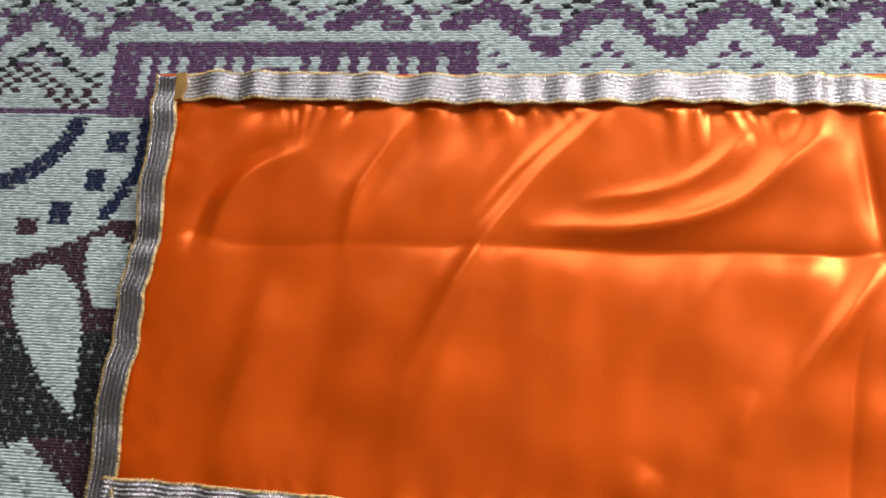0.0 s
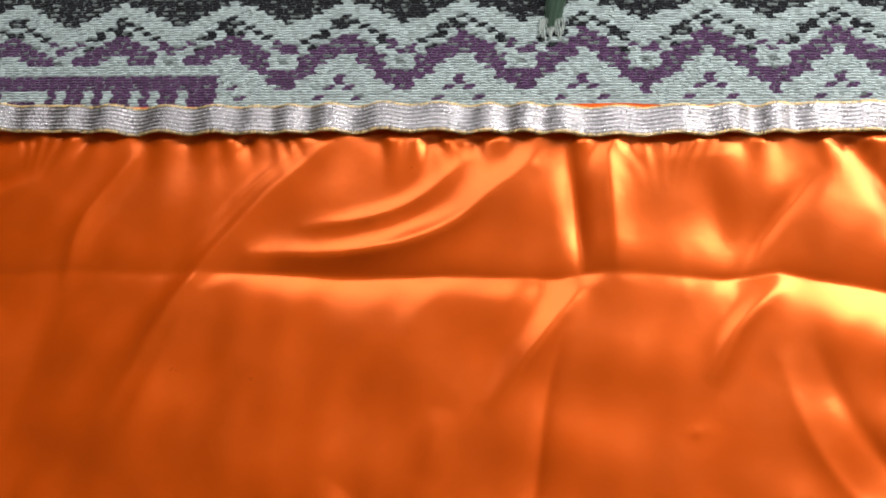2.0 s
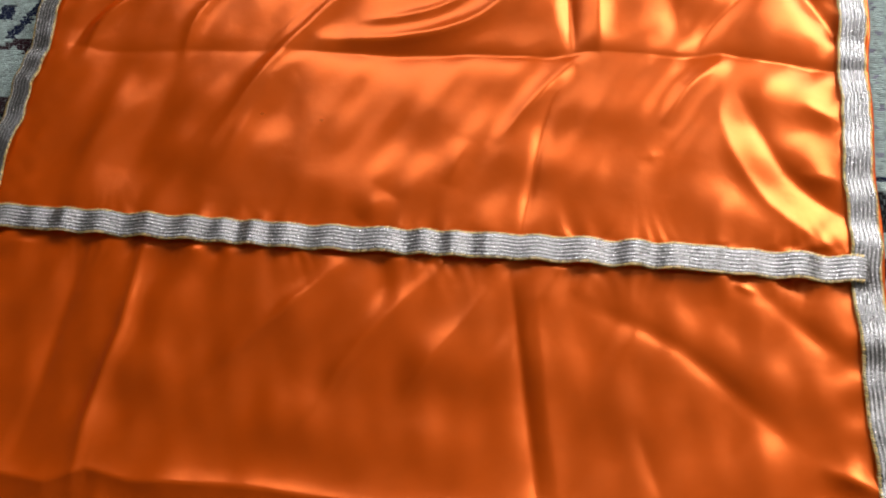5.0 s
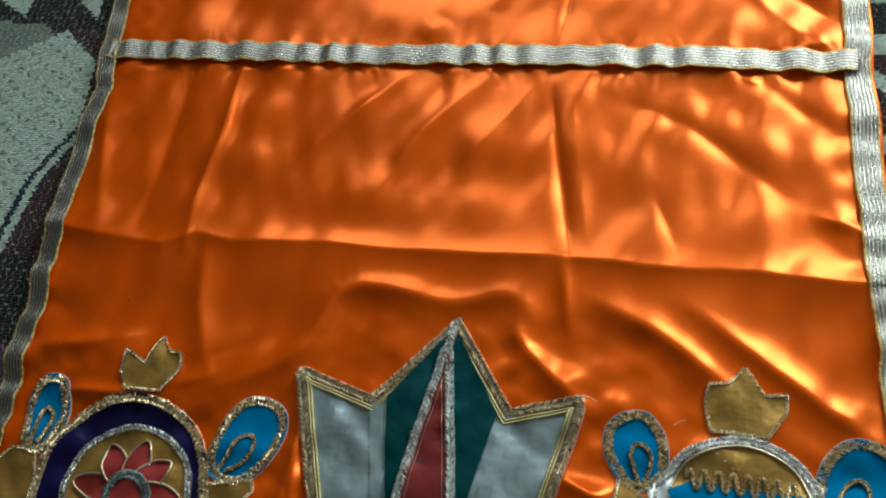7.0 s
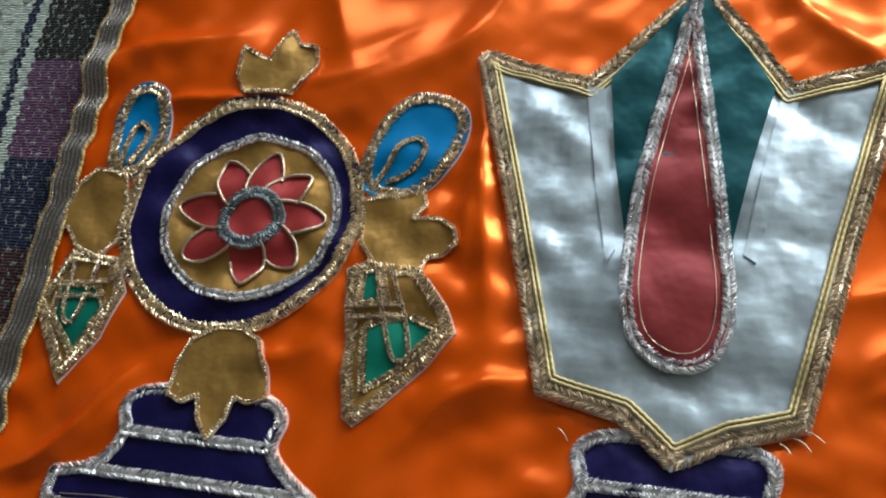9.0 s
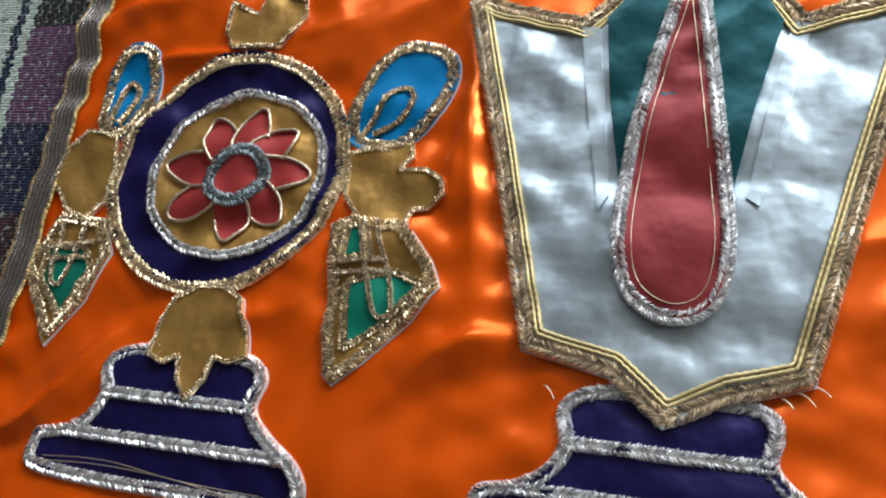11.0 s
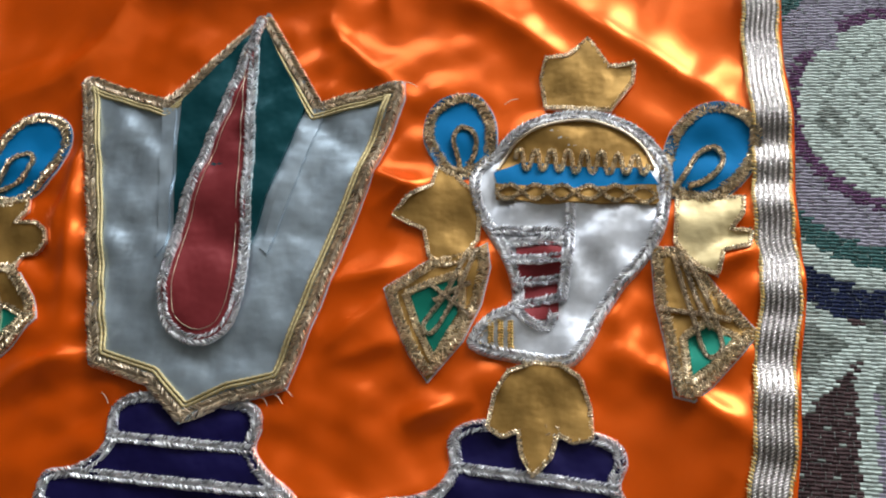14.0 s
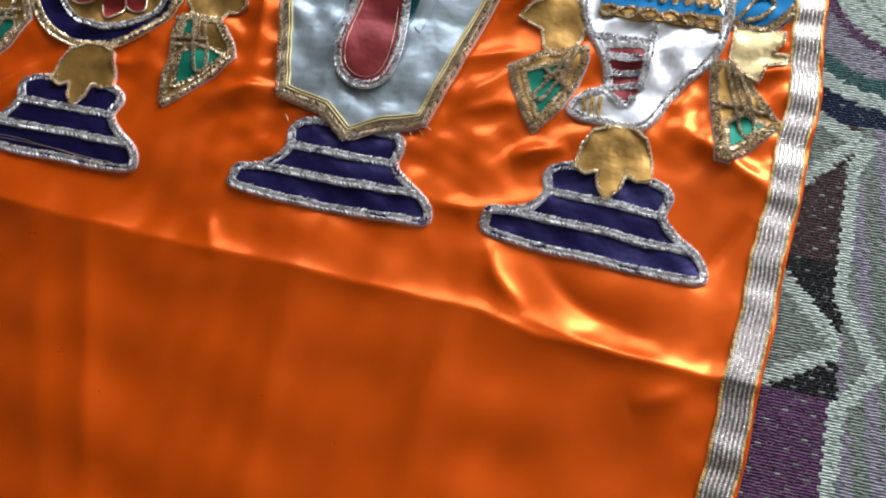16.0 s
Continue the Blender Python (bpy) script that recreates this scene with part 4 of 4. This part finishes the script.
tassel([(0.052, -0.918), (0.093, -0.922), (0.104, -0.947), (0.094, -0.981), (0.073, -1.015), (0.060, -0.996), (0.036, -0.959), (0.046, -0.936)],
       [(0.055, -0.947), (0.081, -0.946), (0.089, -0.960), (0.077, -0.990), (0.056, -0.967)],
       [[(0.06, -0.925), (0.062, -0.965), (0.072, -0.97), (0.08, -0.925)], [(0.052, -0.945), (0.092, -0.94)], [(0.052, -0.955), (0.092, -0.95)]], "tail_patch")
tassel([(0.269, -0.919), (0.282, -0.912), (0.320, -0.916), (0.341, -0.941), (0.349, -0.958), (0.334, -0.980), (0.308, -1.009), (0.291, -1.023), (0.284, -1.018), (0.279, -0.992), (0.277, -0.968), (0.273, -0.944)],
       [(0.291, -0.960), (0.317, -0.951), (0.334, -0.958), (0.324, -0.970), (0.311, -0.985), (0.296, -0.996)],
       [[(0.290, -0.916), (0.300, -0.950), (0.311, -0.978), (0.321, -0.974), (0.312, -0.945), (0.300, -0.914)], [(0.273, -0.946), (0.314, -0.941)], [(0.276, -0.953), (0.316, -0.948)]], "tail_patch",
       [(0.285, -0.940), (0.284, -0.922), (0.291, -0.921), (0.297, -0.938)])
crown([(0.161, -0.784), (0.151, -0.768), (0.151, -0.742), (0.166, -0.750), (0.176, -0.755), (0.181, -0.737), (0.188, -0.726), (0.197, -0.740), (0.211, -0.742), (0.214, -0.757), (0.208, -0.770), (0.199, -0.783)], "crown_patch")
pedestal(0.188, -1.013, 0.0, "pedestal_patch")
cap(0.193, -0.972, 3, "cap_patch")
for shift in (0.0, 0.003):
    cord("loose_thread", smooth_line([(0.100, -1.088 - shift), (0.150, -1.086 - shift), (0.205, -1.092), (0.262, -1.094 - 2 * shift)], False), PALE_CORD, banner, 0.00035, False, 0.004, "loose pale thread")
for x0, y0, x1, y1 in ((0.556, -1.000, 0.570, -1.006), (0.552, -1.004, 0.563, -1.012), (0.545, -1.008, 0.552, -1.014), (0.618, -0.752, 0.632, -0.757), (0.700, -0.772, 0.712, -0.766), (0.428, -1.020, 0.420, -1.012)):
    cord("loose_thread", smooth_line([(x0, y0), ((x0 + x1) / 2, (y0 + y1) / 2 + 0.002), (x1, y1)], False), PALE_CORD, banner, 0.0003, False, 0.005, "loose pale thread")


# ---- shield emblem ----
def shield():
    e = emblem("shield_emblem", "silver shield emblem with a crimson drop and braided edge")
    out = [(0.493, -0.682), (0.553, -0.769), (0.619, -0.751), (0.621, -0.765), (0.590, -0.885), (0.562, -1.000), (0.522, -1.012), (0.487, -1.031), (0.455, -1.004), (0.405, -0.992), (0.372, -0.870), (0.338, -0.752), (0.345, -0.745), (0.418, -0.768)]
    patch("backing", grown(out, 0.0008), PAPER, e, 0.0008)
    patch("silver_panel", out, FOIL, e, 0.0045, "crumpled silver lame", 0.0006, (-0.882,))
    patch("green_panel", [(0.491, -0.694), (0.434, -0.768), (0.441, -0.83), (0.451, -0.884), (0.516, -0.892), (0.528, -0.83), (0.541, -0.775)], TEAL, e, 0.0078, "dark teal satin", 0.0003)
    drop = smooth_line([(0.486, -0.716), (0.475, -0.765), (0.466, -0.807), (0.457, -0.868), (0.455, -0.925), (0.464, -0.957), (0.488, -0.970), (0.509, -0.960), (0.516, -0.930), (0.511, -0.880), (0.501, -0.807), (0.494, -0.760)], True, 5)
    patch("crimson_drop", drop, CRIMSON, e, 0.0098, "crimson satin drop", 0.0005, (-0.775, -0.80, -0.826, -0.893))
    chain("silver_chain", drop, SILVER, e, 0.0095, 0.005, True, 0.0105)
    chain("silver_chain", [(0.4905, -0.690), (0.4865, -0.722)], SILVER, e, 0.01, 0.005, False, 0.0108)
    chain("silver_gold_braid", grown(out, -0.004), PALE_CORD, e, 0.0105, 0.004, True, 0.0062)
    for strip in ([(0.418, -0.776), (0.430, -0.776), (0.440, -0.850), (0.446, -0.895), (0.441, -0.905), (0.430, -0.850)],
                  [(0.546, -0.776), (0.558, -0.774), (0.542, -0.850), (0.531, -0.900), (0.524, -0.895), (0.533, -0.840)]):
        patch("seam_strip", strip, FOIL, e, 0.0062, "folded seam strip of silver lame", 0.0004, (-0.882,))
    inner = grown(drop, -0.0075)
    cord("seam_thread", inner, PALE_CORD, e, 0.0003, True, 0.0102)
    for inset in (0.0105, 0.0132):
        cord("yellow_piping", grown(out, -inset), PIPING, e, 0.0013, True, 0.0058)


pedestal(0.489, -1.013, 0.0, "pedestal_patch")
shield()


# ---- conch emblem ----
def conch():
    e = emblem("conch_emblem", "silver conch emblem with gold dome, blue band and silver chains")
    out = smooth_line([(0.693, -0.812), (0.708, -0.793), (0.732, -0.781), (0.755, -0.776), (0.780, -0.779), (0.801, -0.789), (0.816, -0.803), (0.826, -0.824), (0.825, -0.846), (0.821, -0.871), (0.809, -0.895), (0.795, -0.913), (0.783, -0.935),
                       (0.772, -0.960), (0.758, -0.973), (0.718, -0.970), (0.691, -0.962), (0.693, -0.948), (0.704, -0.936), (0.718, -0.927), (0.714, -0.906), (0.702, -0.884), (0.687, -0.862), (0.680, -0.842), (0.682, -0.823)], True, 3)
    patch("backing", grown(out, 0.0008), PAPER, e, 0.0008)
    patch("silver_body", out, FOIL_WHITE, e, 0.002, "crumpled white-silver lame", 0.0009)
    dome = smooth_line([(0.699, -0.826), (0.712, -0.803), (0.736, -0.789), (0.760, -0.785), (0.784, -0.791), (0.804, -0.804), (0.814, -0.824)], False, 5)
    patch("gold_dome", dome, BRASS, e, 0.003)
    patch("blue_band", [(0.697, -0.828), (0.717, -0.818), (0.762, -0.822), (0.808, -0.823), (0.817, -0.835), (0.783, -0.842), (0.742, -0.842), (0.701, -0.839)], BLUE, e, 0.0038)
    patch("gold_band", [(0.699, -0.837), (0.760, -0.840), (0.815, -0.836), (0.818, -0.850), (0.783, -0.851), (0.729, -0.852), (0.700, -0.848)], BRASS, e, 0.0044)
    wavy = [(0.712 + 0.097 * i / 112, -0.816 - 0.005 * i / 112 + 0.0085 * math.tanh(1.8 * math.sin(i * 2 * math.pi / 14))) for i in range(113)]
    gimp("wave_cord", wavy, GOLD, e, 0.0055, 0.0038)
    for s in (1, -1):
        gimp("chain_cord", [(0.700 + 0.116 * i / 48, -0.844 + s * 0.0055 * math.sin(i * 2 * math.pi / 16)) for i in range(49)], GOLD, e, 0.0058, 0.0036)
    cord("dome_cord", dome, PALE_CORD, e, 0.0013, False, 0.0045)
    chain("silver_chain", grown(out, -0.004), SILVER, e, 0.0095, 0.005, True, 0.004)
    for y0, y1 in ((-0.884, -0.897), (-0.899, -0.912), (-0.914, -0.926), (-0.929, -0.941)):
        k = (y0 + 0.884) * 0.12
        patch("crimson_step", [(0.717 - k, y0), (0.751, y0 + 0.002), (0.751, y1 + 0.002), (0.720 - k, y1)], CRIMSON, e, 0.0034)
    for a, b in (((0.699, -0.874), (0.753, -0.874)), ((0.713, -0.884), (0.752, -0.882)), ((0.715, -0.898), (0.752, -0.894)), ((0.717, -0.913), (0.752, -0.909)), ((0.719, -0.931), (0.754, -0.923))):
        chain("silver_chain", [a, b], SILVER, e, 0.0085, 0.0048, False, 0.0045)
    chain("silver_chain", [(0.755, -0.852), (0.756, -0.885), (0.753, -0.925)], SILVER, e, 0.0085, 0.0048, False, 0.0045)
    chain("silver_chain", smooth_line([(0.720, -0.931), (0.730, -0.941), (0.743, -0.945), (0.748, -0.934)], False), SILVER, e, 0.008, 0.0048, False, 0.0045)
    for x in (0.7045, 0.7115, 0.7185):
        stitches("yellow_stitching", [(x, -0.942), (x + 0.0015, -0.962)], YELLOW, e, 0.0045, 0.0024, False, 0.0034)


conch()
peacock_leaf(0.668, -0.797, 22, 0.058, 0.072, "peacock_leaf")
peacock_leaf(0.851, -0.809, -24, 0.066, 0.082, "peacock_leaf")
gold_leaf([(0.654, -0.825), (0.652, -0.841), (0.635, -0.851), (0.624, -0.864), (0.638, -0.871), (0.649, -0.875), (0.655, -0.896), (0.666, -0.903), (0.679, -0.899), (0.689, -0.881), (0.689, -0.862), (0.682, -0.844), (0.667, -0.831)], "golden_leaf")
gold_leaf([(0.830, -0.844), (0.875, -0.843), (0.874, -0.857), (0.866, -0.868), (0.880, -0.869), (0.878, -0.881), (0.861, -0.885), (0.857, -0.903), (0.847, -0.900), (0.829, -0.880)], "golden_leaf", PALE_BRASS, "pale gold lame leaf patch with gilt edge")
tassel([(0.626, -0.923), (0.642, -0.911), (0.658, -0.898), (0.682, -0.893), (0.696, -0.884), (0.700, -0.902), (0.695, -0.930), (0.685, -0.958), (0.663, -0.987), (0.649, -0.970), (0.636, -0.947)],
       [(0.645, -0.927), (0.660, -0.919), (0.678, -0.912), (0.680, -0.938), (0.666, -0.967), (0.655, -0.949)],
       [[(0.684, -0.892), (0.670, -0.925), (0.657, -0.947), (0.664, -0.953), (0.678, -0.925), (0.690, -0.890)], [(0.659, -0.918), (0.691, -0.940)], [(0.662, -0.930), (0.688, -0.915)]], "tail_patch")
tassel([(0.813, -0.884), (0.829, -0.883), (0.847, -0.900), (0.860, -0.916), (0.883, -0.941), (0.874, -0.954), (0.853, -0.980), (0.842, -0.991), (0.830, -0.988), (0.824, -0.953), (0.817, -0.924)],
       [(0.838, -0.949), (0.850, -0.940), (0.866, -0.947), (0.855, -0.962), (0.841, -0.974)],
       [[(0.828, -0.890), (0.840, -0.930), (0.850, -0.960), (0.860, -0.952), (0.850, -0.920), (0.838, -0.893)], [(0.818, -0.928), (0.866, -0.934)], [(0.833, -0.888), (0.845, -0.925), (0.853, -0.942)]], "tail_patch")
crown([(0.732, -0.773), (0.727, -0.747), (0.730, -0.731), (0.746, -0.730), (0.755, -0.721), (0.761, -0.714), (0.772, -0.729), (0.778, -0.738), (0.797, -0.736), (0.796, -0.752), (0.787, -0.766), (0.781, -0.775)], "crown_patch")
pedestal(0.742, -1.017, -2.5, "pedestal_patch")
cap(0.744, -0.976, -2, "cap_patch")


# ---- small things on the bedspread ----
def green_strip():
    """A frayed green and white strip of cloth lying on the border."""
    strip = new("cloth_strip")
    strip.location = (0.578, 0.078, 0.0)
    tagged(strip, "frayed green and white cloth strip lying on the bedspread", "cloth strip")
    cloth = wool("green_cotton", (0.05, 0.09, 0.055))
    pale = wool("white_fringe", (0.5, 0.55, 0.48))
    n, m = 30, 13
    verts, faces = [], []
    for i in range(n):
        t = i / (n - 1)
        for j in range(m):
            a = math.pi * j / (m - 1)
            w = 0.0105 * (0.55 + 0.45 * min(1, t * 4)) * (1 + 0.12 * math.sin(i * 0.9 + j))
            verts.append((0.004 * math.sin(t * 5) + w * math.cos(a), 0.004 + t * 0.14, -0.006 + (0.004 + 0.010 * min(1, t * 3)) * math.sin(a) * (1 + 0.2 * math.sin(j * 2.6))))
    for i in range(n - 1):
        for j in range(m - 1):
            k = i * m + j
            faces.append((k, k + 1, k + m + 1, k + m))
    under(mesh_object("green_roll", verts, faces, cloth), strip)
    for s in range(14):
        x0 = -0.011 + 0.0016 * s
        f = [(x0 + 0.001 * math.sin(k + s), 0.012 - 0.003 * k - 0.0008 * (s % 4) * k, ) for k in range(5)]
        verts, faces = [], []
        for k, (x, y) in enumerate(f):
            for a in range(4):
                q = math.pi / 2 * a
                verts.append((x + 0.0006 * math.cos(q), y, -0.002 + 0.0006 * math.sin(q) - 0.0004 * k))
        for k in range(4):
            for a in range(4):
                b = (a + 1) % 4
                faces.append((k * 4 + a, k * 4 + b, k * 4 + 4 + b, k * 4 + 4 + a))
        under(mesh_object("fringe_thread", verts, faces, pale), strip)


green_strip()
